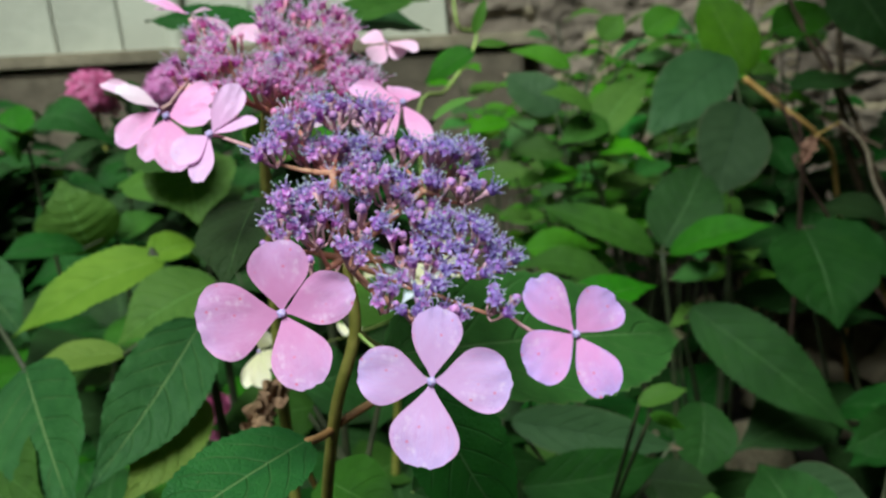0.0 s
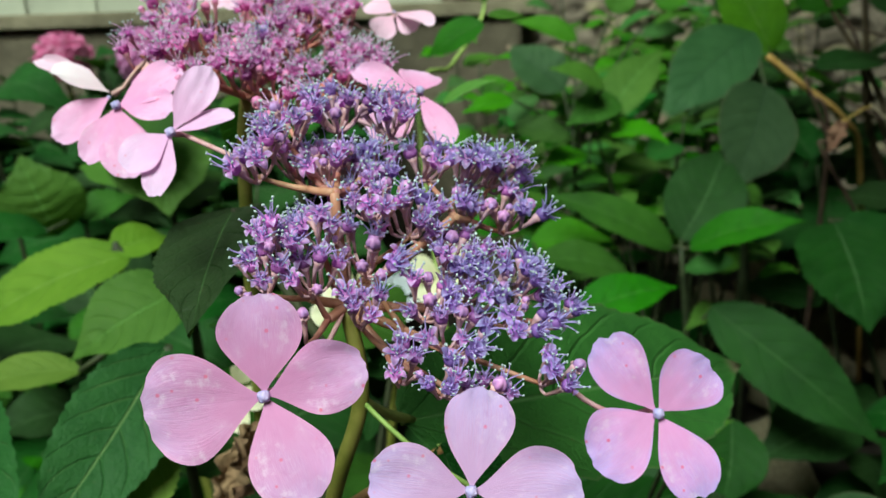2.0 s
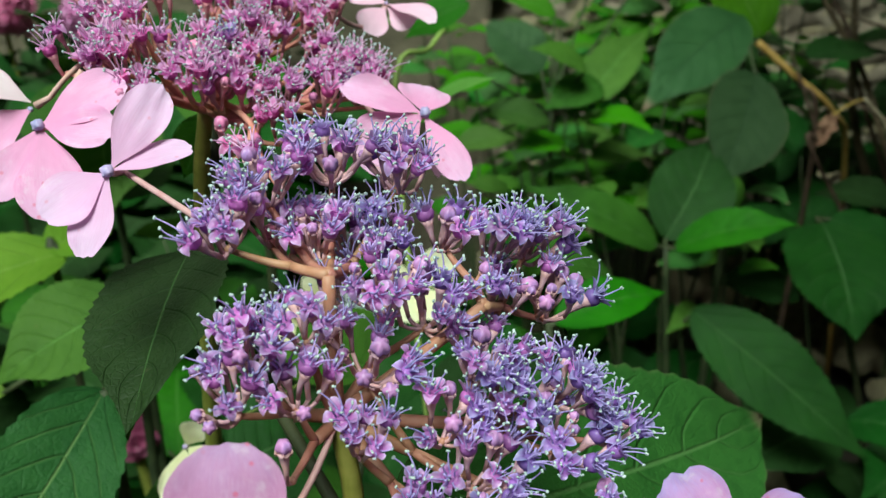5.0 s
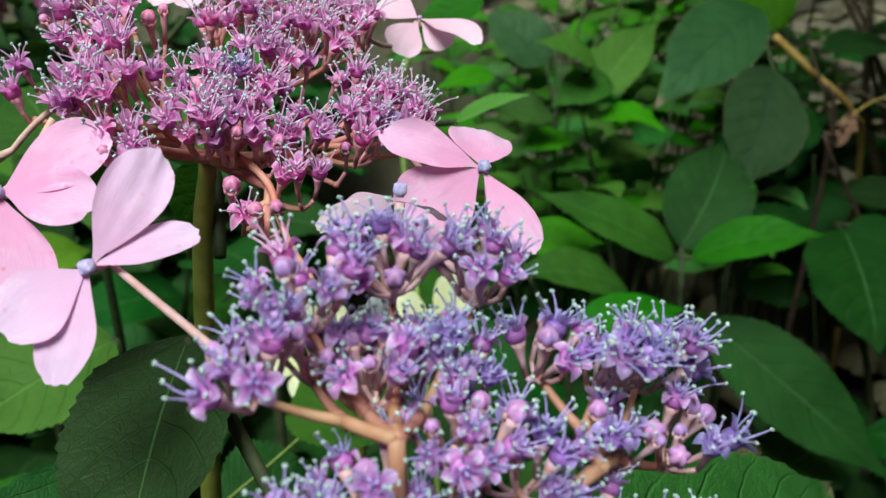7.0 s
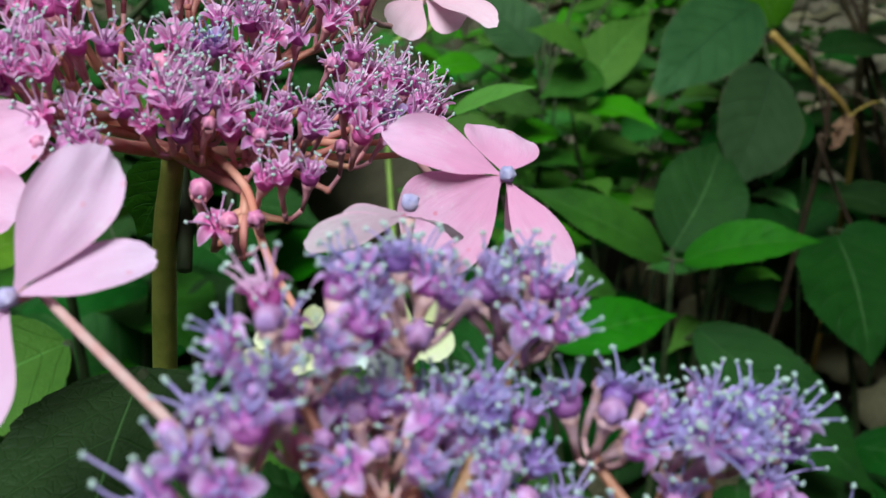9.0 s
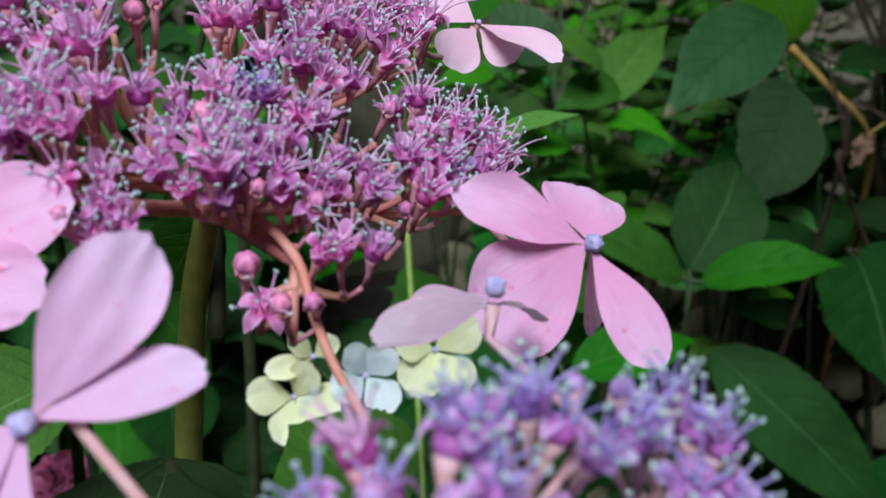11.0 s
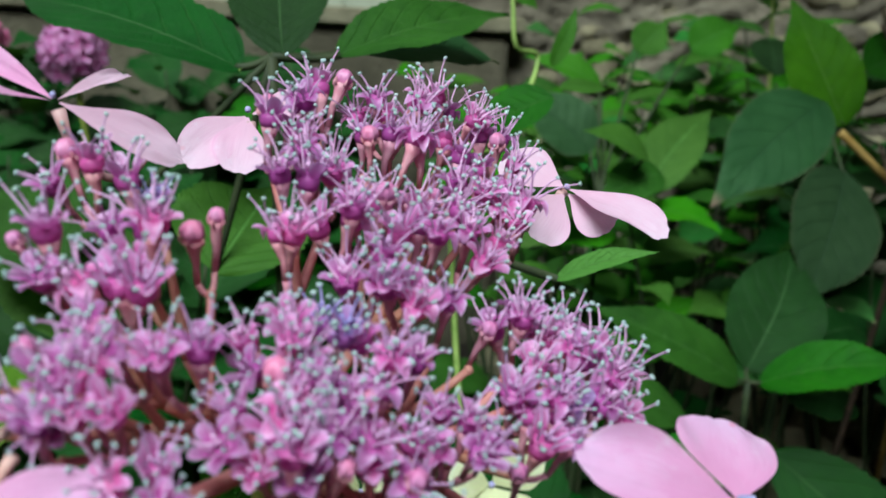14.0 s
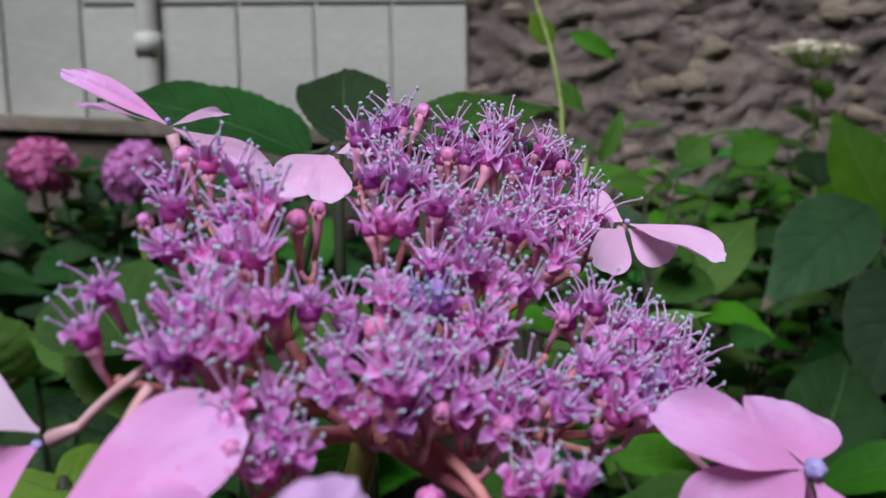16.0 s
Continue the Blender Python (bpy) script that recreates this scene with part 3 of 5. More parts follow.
class Head:
    """A flat-topped flower head on its thing: a hub, and clusters on rays."""

    def __init__(self, owner, hub, up, colours, ray_mat):
        self.ray_mat = ray_mat
        self.owner, self.hub, self.up, self.colours, self.joints = owner, Vector(hub), Vector(up).normalized(), colours, []

    def cluster(self, centre, radius, n, buds=0.13, lean=0.55, via=None):
        c = Vector(centre)
        outward = c - self.hub
        outward -= self.up * outward.dot(self.up)
        axis = (self.up + outward * (lean / 0.04)).normalized()
        joint = c - axis * 0.0065
        self.joints.append((joint, via))
        side = axis.orthogonal().normalized()
        other = axis.cross(side)
        placed, tries = [], 0
        while len(placed) < n and tries < 400:
            tries += 1
            a, q = rng.uniform(0, 2 * math.pi), radius * math.sqrt(rng.random())
            flat = side * math.cos(a) * q + other * math.sin(a) * q
            if any((flat - p).length < 0.0029 for p in placed):
                continue
            placed.append(flat)
            pos = c + flat + axis * (rng.uniform(-0.0022, 0.0016) - 0.18 * q)
            d = (pos - joint).normalized() * 0.9 + self.up * 0.45 + Vector((rng.gauss(0, 1), rng.gauss(0, 1), rng.gauss(0, 1))) * 0.14
            d.normalize()
            m = (UP.rotation_difference(d).to_matrix() @ Matrix.Rotation(rng.uniform(0, 6.28), 3, 'Z')).to_4x4()
            size = rng.uniform(0.9, 1.2)
            m = Matrix.Translation(pos) @ m @ Matrix.Diagonal((size, size, size, 1))
            kind = self.colours(pos, rng)
            fl, st, bd = KINDS[kind]
            if rng.random() < buds:
                f = part("flower_bud", rng.choice(bd), self.owner, m)
            else:
                f = part("fertile_flower", rng.choice(fl), self.owner, m)
                part("stamen_tuft", rng.choice(st), f, m)
            foot = m @ Vector((0, 0, -0.0044))
            s = Shape()
            s.tube(bend(joint, foot, -axis * 0.0006, 3), [0.00042, 0.00038, 0.00036, 0.00036], 6)
            part("pedicel", s.mesh("pedicel", CUP_PINK if kind == "pink" else CUP_MAUVE), f, Matrix.Identity(4))

    def rays(self, sectors=6, thick=0.0011):
        """Joins the clusters to the hub: thick rays to sector forks, thinner ones from there."""
        groups = {}
        x = self.up.orthogonal().normalized()
        y = self.up.cross(x)
        for j, via in self.joints:
            if via is not None:
                groups.setdefault(tuple(via), []).append(j)
                continue
            d = j - self.hub
            groups.setdefault(int((math.atan2(d.dot(y), d.dot(x)) / (2 * math.pi) + 0.5) * sectors) % sectors, []).append(j)
        for key, js in groups.items():
            mean = sum(js, Vector()) / len(js)
            fork = Vector(key) if isinstance(key, tuple) else self.hub.lerp(mean, 0.55) - self.up * 0.002
            s = Shape()
            s.tube(bend(self.hub, fork, self.up * -0.0004, 6), [thick * 1.25 - thick * 0.25 * i / 6 for i in range(7)], 8)
            ray = part("ray", s.mesh("ray", self.ray_mat), self.owner, Matrix.Identity(4))
            js.sort(key=lambda j: math.atan2((j - fork).dot(y), (j - fork).dot(x)))
            bunch = 3 if len(js) > 4 else 1
            for k in range(0, len(js), bunch):
                sub = js[k:k + bunch]
                mid = fork
                if len(sub) > 1:
                    mid = fork.lerp(sum(sub, Vector()) / len(sub), 0.45) - self.up * 0.0008
                    s = Shape()
                    s.tube(bend(fork, mid, self.up * -0.0002, 5), [thick * 0.95 - thick * 0.12 * i / 5 for i in range(6)], 8)
                    part("branch", s.mesh("branch", self.ray_mat), ray, Matrix.Identity(4))
                for j in sub:
                    s = Shape()
                    s.tube(bend(mid, j, self.up * -0.0004, 6), [thick * 0.78 - thick * 0.28 * i / 6 for i in range(7)], 7)
                    s.blob(j, thick * 0.72, 0, 7, 4)
                    part("branch", s.mesh("branch", self.ray_mat), ray, Matrix.Identity(4))


def stalk(parent, pts, r0, r1, mat, name="stem", label="", n=10):
    p = smooth_path(pts)
    k = len(p) - 1
    s = Shape()
    s.tube(p, [r0 + (r1 - r0) * i / k for i in range(k + 1)], n)
    return part(name, s.mesh(name, mat), parent, Matrix.Identity(4), label)


# ---- setting: ground, tiled wall on its ledge, rubble wall ----
def ground_mesh():
    bm = bmesh.new()
    bmesh.ops.create_grid(bm, x_segments=60, y_segments=60, size=1.0)
    for v in bm.verts:
        k = lambda a: math.copysign(abs(a) ** 5 * 300 + abs(a) * 2.5, a)
        v.co.x, v.co.y = k(v.co.x), k(v.co.y) + 1.0
        near = max(0.0, 1 - (v.co - Vector((0, 1, 0))).length / 4)
        v.co.z = near * (0.04 * noise.noise(v.co * 3) + 0.02 * noise.noise(v.co * 9)) - 0.02
    me = bpy.data.meshes.new("ground")
    bm.to_mesh(me)
    bm.free()
    me.materials.append(SOIL)
    for p in me.polygons:
        p.use_smooth = True
    return me


tagged(new("ground", ground_mesh()), "dark bare garden soil under the shrubs", "ground", kind="structure")

WALL_Y = 1.62
EDGE_X = 0.045      # where the tiled wall ends and the rubble begins
LEDGE_Z = 0.430

wall = new("wall_tiled", box_mesh("wall_tiled", (5.2, 0.2, 5.0), GROUT))
wall.location = (EDGE_X - 2.6, WALL_Y + 0.1, LEDGE_Z + 2.5)
W[wall] = Matrix.Translation(wall.location)
tagged(wall, "pale cream tiled house wall above a concrete ledge", "wall", kind="structure")
plinth = new("wall_plinth", box_mesh("wall_plinth", (3.3, 0.22, 0.6), PLINTH, 0.006))
plinth.matrix_world = pose(EDGE_X - 1.55, WALL_Y + 0.063, LEDGE_Z - 0.30 + 0.074, 0, 3.1, 0)
tagged(plinth, "weathered brown concrete plinth under the tiled wall", "wall", kind="structure")
ledge = new("ledge", box_mesh("ledge", (3.34, 0.245, 0.022), LEDGE, 0.004))
ledge.matrix_world = pose(EDGE_X - 1.53, WALL_Y + 0.07, LEDGE_Z + 0.092, 0, 3.1, 0)
tagged(ledge, "weathered sandy concrete ledge along the foot of the wall", "ledge", kind="structure")

tile = box_mesh("tile", (0.100, 0.012, 0.192), TILE, 0.002)
board = box_mesh("board", (0.100, 0.012, 0.46), TILE, 0.002)
for i in range(20):
    x = EDGE_X - 0.051 - 0.104 * i
    if i < 5:
        for k in range(5):
            part("tile", tile, wall, pose(x, WALL_Y - 0.001, LEDGE_Z + 0.098 + 0.196 * k, rng.uniform(-0.2, 0.2), rng.uniform(-0.2, 0.2), 0))
    else:
        for k in range(2):
            part("board", board, wall, pose(x, WALL_Y - 0.001, LEDGE_Z + 0.012 + 0.23 + 0.465 * k, rng.uniform(-0.2, 0.2), rng.uniform(-0.15, 0.15), 0))
pipe = Shape()
pipe.tube([(0, 0, -0.02), (0, 0, -0.018), (0, 0, 0.0), (0, 0, 0.6), (0, 0, 1.2)], [0.015] * 5, 14)
for z in (0.10, 0.55):
    pipe.tube([(0, 0, z), (0, 0, z + 0.03)], [0.0175, 0.0175], 14)
pipe_ob = tagged(new("drain_pipe", pipe.mesh("drain_pipe", TILE)), "thin cream-painted pipe running up the tiled wall", "pipe")
pipe_ob.location = (-0.385, WALL_Y - 0.016, LEDGE_Z + 0.03)

rubble = new("wall_rubble", box_mesh("wall_rubble", (3.4, 0.3, 5.4), MORTAR))
rubble.location = (EDGE_X + 1.703, WALL_Y + 0.17, 2.7)
W[rubble] = Matrix.Translation(rubble.location)
tagged(rubble, "rough grey-brown rubble stone garden wall", "wall", kind="structure")


def stone_mesh(seed, fine=3):
    bm = bmesh.new()
    bmesh.ops.create_icosphere(bm, subdivisions=fine, radius=0.5)
    off = Vector((seed * 7.3, seed * 3.1, seed * 1.7))
    for v in bm.verts:
        v.co *= 1 + 0.6 * noise.noise(v.co * 2.4 + off) + 0.3 * noise.noise(v.co * 5 + off) + 0.16 * noise.noise(v.co * 11 + off)
        v.co.x = max(-0.42, min(0.42, v.co.x))
        v.co.z = max(-0.40, min(0.40, v.co.z))
    me = bpy.data.meshes.new("stone")
    bm.to_mesh(me)
    bm.free()
    me.materials.append(STONE)
    for p in me.polygons:
        p.use_smooth = True
    return me


def mortar_face(x0, x1, z0, z1, step):
    """Uneven mortar squeezed out between the stones, in ragged level beds."""
    nx, nz = int((x1 - x0) / step), int((z1 - z0) / step)
    s = Shape()

    def fn(u, v):
        p = Vector((x0 + (u + 1) / 2 * (x1 - x0), 0.0, z0 + v * (z1 - z0)))
        q = Vector((p.x * 16, 3.0, p.z * 34))
        q += Vector((noise.noise(q * 0.6), 0, noise.noise(q * 0.6 + Vector((7, 0, 0))))) * 0.8
        lump = 0.012 * noise.noise(q) + 0.010 * noise.noise(q * 2.3) + 0.006 * noise.noise(q * 5.1)
        return (p.x, WALL_Y - 0.003 - lump, p.z)

    s.sheet(fn, nx, nz)
    return s.mesh("mortar", MORTAR)


part("mortar", mortar_face(EDGE_X + 0.004, 1.06, 0.0, 0.98, 0.006), rubble, Matrix.Identity(4), kind="stuff")
STONES = [stone_mesh(i) for i in range(9)]
FAR_STONES = [stone_mesh(i, 2) for i in range(9)]
near_stones, rest = 0, Shape()
row_z = 0.0
while row_z < 0.95:
    h = rng.uniform(0.018, 0.042)
    x = EDGE_X + 0.01
    while x < 1.15:
        w = rng.uniform(0.030, 0.095)
        m = pose(x + w / 2, WALL_Y + 0.038 + rng.uniform(-0.012, 0.008), row_z + h / 2 + rng.uniform(-0.008, 0.008), rng.uniform(-15, 15), rng.uniform(-22, 22), rng.uniform(-20, 20))
        m = m @ Matrix.Diagonal((w * 1.75, rng.uniform(0.05, 0.075), h * 1.95, 1))
        me = rng.choice(STONES)
        if x < 0.66 and 0.26 < row_z < 0.68 and near_stones < 290:
            part("stone", me, rubble, m)
            near_stones += 1
        else:
            me = rng.choice(FAR_STONES)
            at = len(rest.v)
            rest.v += [m @ v.co for v in me.vertices]
            rest.f += [tuple(k + at for k in p.vertices) for p in me.polygons]
            rest.m += [0] * len(me.polygons)
        x += w
    row_z += h * 0.93
part("stonework", rest.mesh("stonework", STONE), rubble, Matrix.Identity(4), kind="stuff")
for i in range(62):
    x, y, r = rng.uniform(0.1, 1.0), rng.uniform(0.9, 1.56), rng.uniform(0.03, 0.09)
    if i > 39:
        x, y, r = rng.uniform(0.38, 0.60), rng.uniform(0.98, 1.54), rng.uniform(0.03, 0.065)
    m = pose(x, y, r * 0.15, rng.uniform(0, 360), rng.uniform(0, 360), rng.uniform(0, 360)) @ Matrix.Diagonal((r * 1.3, r, r * 0.8, 1))
    ob = new("rock", rng.choice(STONES))
    ob.matrix_basis = m
    tagged(ob, "loose grey rubble stone lying on the soil", "stone", "loose stones at the wall foot")

# three unseen walls, added round the bed to cut the sky light
side_wall = new("wall_side", box_mesh("wall_side", (0.3, 3.6, 3.2), CONCRETE))
side_wall.location = (1.22, -0.2, 1.58)
back_wall = new("wall_garden", box_mesh("wall_garden", (4.6, 0.3, 2.2), CONCRETE))
back_wall.location = (-0.4, -1.85, 1.08)
tagged(back_wall, "unseen plain rendered wall closing the bed, added to block sky light", "wall", kind="structure")
left_wall = new("wall_left", box_mesh("wall_left", (0.3, 3.2, 2.7), MORTAR))
left_wall.location = (-2.3, 0.0, 1.33)
tagged(left_wall, "unseen plain rendered wall closing the bed, added to block sky light", "wall", kind="structure")
tagged(side_wall, "unseen plain rendered wall closing the bed, added to block sky light", "wall", kind="structure")

# ---- the front flower head, purple to blue ----
front = thing("lacecap_hydrangea", (-0.075, 0.36, 0.0), "lacecap hydrangea stem with purple-blue flower head and lilac outer flowers", "hydrangea")
HUB_A = Vector((-0.0289, 0.2739, 0.4323))
NODE = Vector((-0.0390, 0.2788, 0.3781))
FORK = Vector((-0.0279, 0.2715, 0.4108))
stalk(front, [(-0.075, 0.36, -0.02), (-0.070, 0.345, 0.15), (-0.055, 0.318, 0.30), NODE, FORK, HUB_A], 0.0022, 0.0017, STEM)


def front_colour(p, r):
    k = (p.x + 0.05) / 0.09 + r.gauss(0, 0.22)
    return "blue" if k > 0.54 else "purple" if k > 0.05 or r.random() < 0.95 else "pink"


FORK_A = Vector((-0.0285, 0.2721, 0.4573))
FORK_R = Vector((-0.0041, 0.2769, 0.4486))
FORK_S = Vector((-0.0074, 0.2725, 0.4299))
a = Head(front, HUB_A, (0.10, -0.30, 1.0), front_colour, RAY)
a.cluster((-0.0450, 0.2768, 0.4671), 0.0056, 9, 0.22, via=FORK_A)
a.cluster((-0.0382, 0.2847, 0.4718), 0.0066, 11, 0.22, via=FORK_A)
a.cluster((-0.0272, 0.2914, 0.4735), 0.0070, 12, 0.22, via=FORK_A)
a.cluster((-0.0153, 0.2942, 0.4708), 0.0056, 9, 0.22, via=FORK_A)
a.cluster((-0.0298, 0.2819, 0.4624), 0.0050, 6, 0.5, via=FORK_A)
a.cluster((-0.0436, 0.2597, 0.4453), 0.0058, 8, 0.22)
a.cluster((-0.0415, 0.2652, 0.4513), 0.0060, 8, 0.22)
a.cluster((-0.0325, 0.2705, 0.4524), 0.0062, 9, 0.22)
a.cluster((-0.0344, 0.2628, 0.4442), 0.0058, 8, 0.22)
a.cluster((-0.0203, 0.2766, 0.4558), 0.0068, 12, 0.22, via=FORK_A)
a.cluster((-0.0227, 0.2694, 0.4455), 0.0066, 10, 0.35)
a.cluster((-0.0119, 0.2771, 0.4511), 0.0064, 10, 0.22)
a.cluster((-0.0070, 0.2893, 0.4608), 0.0050, 7, 0.22, via=FORK_R)
a.cluster((0.0012, 0.2899, 0.4577), 0.0062, 10, 0.22, via=FORK_R)
a.cluster((0.0079, 0.2931, 0.4563), 0.0058, 9, 0.22, via=FORK_R)
a.cluster((0.0107, 0.2863, 0.4469), 0.0056, 9, 0.22, via=FORK_R)
a.cluster((0.0012, 0.2841, 0.4490), 0.0050, 7, 0.22, via=FORK_R)
a.cluster((-0.0045, 0.2735, 0.4427), 0.0062, 11, 0.22, via=FORK_S)
a.cluster((0.0003, 0.2710, 0.4366), 0.0060, 10, 0.22, via=FORK_S)
a.cluster((0.0108, 0.2750, 0.4358), 0.0060, 10, 0.22, via=FORK_S)
a.cluster((0.0185, 0.2716, 0.4290), 0.0036, 4, 0.22, via=FORK_S)
a.cluster((0.0090, 0.2680, 0.4297), 0.0066, 10, 0.22, via=FORK_S)
a.cluster((-0.0059, 0.2612, 0.4283), 0.0062, 10, 0.22)
a.cluster((-0.0102, 0.2659, 0.4349), 0.0050, 7, 0.6, via=FORK_S)
a.cluster((-0.0170, 0.2546, 0.4254), 0.0036, 5, 0.22)
a.cluster((-0.0074, 0.2536, 0.4215), 0.0040, 6, 0.22)
a.cluster((0.0006, 0.2537, 0.4180), 0.0030, 4, 0.22)
a.cluster((0.0147, 0.2609, 0.4187), 0.0042, 6, 0.22)
a.cluster((-0.0250, 0.2610, 0.4368), 0.0036, 5, 0.22)
a.cluster((-0.0356, 0.2562, 0.4353), 0.0012, 2, 0.9)
a.cluster((-0.0353, 0.2868, 0.4623), 0.0040, 5, 0.5, via=FORK_A)
a.cluster((-0.0255, 0.2897, 0.4607), 0.0040, 5, 0.6, via=FORK_A)
a.cluster((-0.0386, 0.2860, 0.4645), 0.0042, 6, 0.4, via=FORK_A)
a.cluster((-0.0318, 0.2854, 0.4609), 0.0042, 6, 0.45, via=FORK_A)
a.cluster((-0.0244, 0.2895, 0.4615), 0.0042, 6, 0.45, via=FORK_A)
a.cluster((-0.0186, 0.2871, 0.4580), 0.0042, 6, 0.3)
a.rays(7, 0.0010)

f = sterile(front, (-0.0420, 0.2376, 0.4285), (-0.1, -1, 0.25), HUB_A)
sepal(f, (-0.0420, 0.2376, 0.4285), (-0.0622, 0.2334, 0.4283), 0.0201, (-0.1, -1, 0.3), ROSE, 0.10)
sepal(f, (-0.0420, 0.2376, 0.4285), (-0.0419, 0.2410, 0.4462), 0.0154, (0, -1, 0.2), ROSE, 0.06)
sepal(f, (-0.0420, 0.2376, 0.4285), (-0.0237, 0.2348, 0.4337), 0.0134, (0, -1, 0.3), ROSE, 0.12)
sepal(f, (-0.0420, 0.2376, 0.4285), (-0.0355, 0.2273, 0.4124), 0.0152, (0, -1, 0.5), ROSE, 0.08)
f = sterile(front, (-0.0064, 0.2338, 0.4076), (0.0, -1, 0.35), FORK, STEM_PALE, (0, 0.004, -0.004))
sepal(f, (-0.0064, 0.2338, 0.4076), (-0.0029, 0.2401, 0.4244), 0.0130, (0, -1, 0.3), LILAC, 0.06)
sepal(f, (-0.0064, 0.2338, 0.4076), (0.0132, 0.2318, 0.4074), 0.0169, (0, -1, 0.4), LILAC, 0.10)
sepal(f, (-0.0064, 0.2338, 0.4076), (-0.0242, 0.2330, 0.4122), 0.0149, (0, -1, 0.4), LILAC, 0.10)
sepal(f, (-0.0064, 0.2338, 0.4076), (-0.0115, 0.2233, 0.3900), 0.0176, (0, -1, 0.5), LILAC, 0.06)
f = sterile(front, (0.0342, 0.2587, 0.4073), (0.15, -1, 0.3), (0.0142, 0.2627, 0.4162))
sepal(f, (0.0342, 0.2587, 0.4073), (0.0232, 0.2625, 0.4226), 0.0123, (0, -1, 0.3), VIOLET, 0.08, 0.05)
sepal(f, (0.0342, 0.2587, 0.4073), (0.0455, 0.2620, 0.4165), 0.0145, (0.2, -1, 0.3), VIOLET, 0.08, 0.04)
sepal(f, (0.0342, 0.2587, 0.4073), (0.0198, 0.2539, 0.4005), 0.0160, (0, -1, 0.4), VIOLET, 0.08)
sepal(f, (0.0342, 0.2587, 0.4073), (0.0421, 0.2507, 0.3918), 0.0125, (0.2, -1, 0.4), VIOLET, 0.08, 0.08)
f = sterile(front, (-0.0677, 0.3048, 0.4681), (-0.3, -1, 0.3), (-0.0472, 0.2823, 0.4633), PEDICEL, (0, 0, 0))
sepal(f, (-0.0677, 0.3048, 0.4681), (-0.0589, 0.3121, 0.4816), 0.0093, (0.1, -1, 0.1), LILAC_PALE, 0.08)
sepal(f, (-0.0677, 0.3048, 0.4681), (-0.0540, 0.3088, 0.4707), 0.0067, (0.1, -0.5, 0.9), LILAC_PALE, 0.12)
sepal(f, (-0.0677, 0.3048, 0.4681), (-0.0787, 0.2995, 0.4625), 0.0102, (-0.2, -1, 0.5), LILAC_PALE, 0.10)
sepal(f, (-0.0677, 0.3048, 0.4681), (-0.0728, 0.2965, 0.4557), 0.0080, (-0.1, -1, 0.5), LILAC_PALE, 0.08)
f = sterile(front, (-0.0246, 0.3274, 0.4690), (0.1, 0.1, 1), (-0.0159, 0.2978, 0.4644), CUP_MAUVE, (0, 0, 0.0))
sepal(f, (-0.0246, 0.3272, 0.4686), (-0.0338, 0.3296, 0.4663), 0.0048, (0, -0.42, 1), MAUVE, 0.15)
sepal(f, (-0.0246, 0.3271, 0.4681), (-0.0376, 0.3254, 0.4653), 0.0068, (0, -0.42, 1), MAUVE, 0.12)
sepal(f, (-0.0246, 0.3271, 0.4681), (-0.0173, 0.3367, 0.4616), 0.0043, (0, -0.1, 1), MAUVE, 0.12)
f = sterile(front, (-0.0282, 0.2967, 0.4536), (0.0, -0.6, 0.8), HUB_A)
sepal(f, (-0.0282, 0.2967, 0.4536), (-0.0296, 0.3018, 0.4617), 0.0049, (0.3, -1, 0.2), PALE, 0.10)
sepal(f, (-0.0282, 0.2967, 0.4536), (-0.0253, 0.2998, 0.4542), 0.0039, (0.0, -1, 0.6), PALE, 0.10)
sepal(f, (-0.0282, 0.2967, 0.4536), (-0.0317, 0.3021, 0.4500), 0.0039, (0.0, -1, 0.6), PALE, 0.10)

# leaves at the two joints of the front stem
leaf(front, (-0.0446, 0.2642, 0.3816), (-0.0860, 0.2213, 0.3746), 0.0313, (0.15, -0.30, 1.0), LEAF_MID, 0.08, 0.15, NODE, 0, "large toothed green leaf", stalk_mat=STALK_TAN)
leaf(front, (-0.0118, 0.2824, 0.3926), (0.0151, 0.2772, 0.3305), 0.0316, (0.1, -0.9, 0.5), LEAF_DARK, 0.06, 0.2, NODE, stalk_mat=STALK_TAN)
leaf(front, (-0.0202, 0.2931, 0.3942), (0.1054, 0.4213, 0.3422), 0.0571, (0.0, -0.75, 0.7), LEAF_TIP, 0.10, 0.12, FORK, 0, "large green leaf with a browned tip", stalk_mat=STEM_PALE, peak=0.5)
leaf(front, (-0.0633, 0.3428, 0.4402), (-0.0681, 0.2915, 0.4210), 0.0314, (-0.25, -0.6, 0.7), LEAF_SHADE, 0.06, 0.25, FORK)

# ---- the rear flower head, magenta pink ----
rear = thing("lacecap_hydrangea", (-0.080, 0.42, 0.0), "lacecap hydrangea stem with magenta-pink flower head and pink outer flowers", "hydrangea")
HUB_B = Vector((-0.0587, 0.3588, 0.4693))
stalk(rear, [(-0.080, 0.42, -0.02), (-0.078, 0.41, 0.15), (-0.074, 0.385, 0.32), (-0.0640, 0.3660, 0.4376), HUB_B], 0.0034, 0.0017, STEM)


def rear_colour(p, r):
    return "pink" if r.random() < 0.99 else "purple"


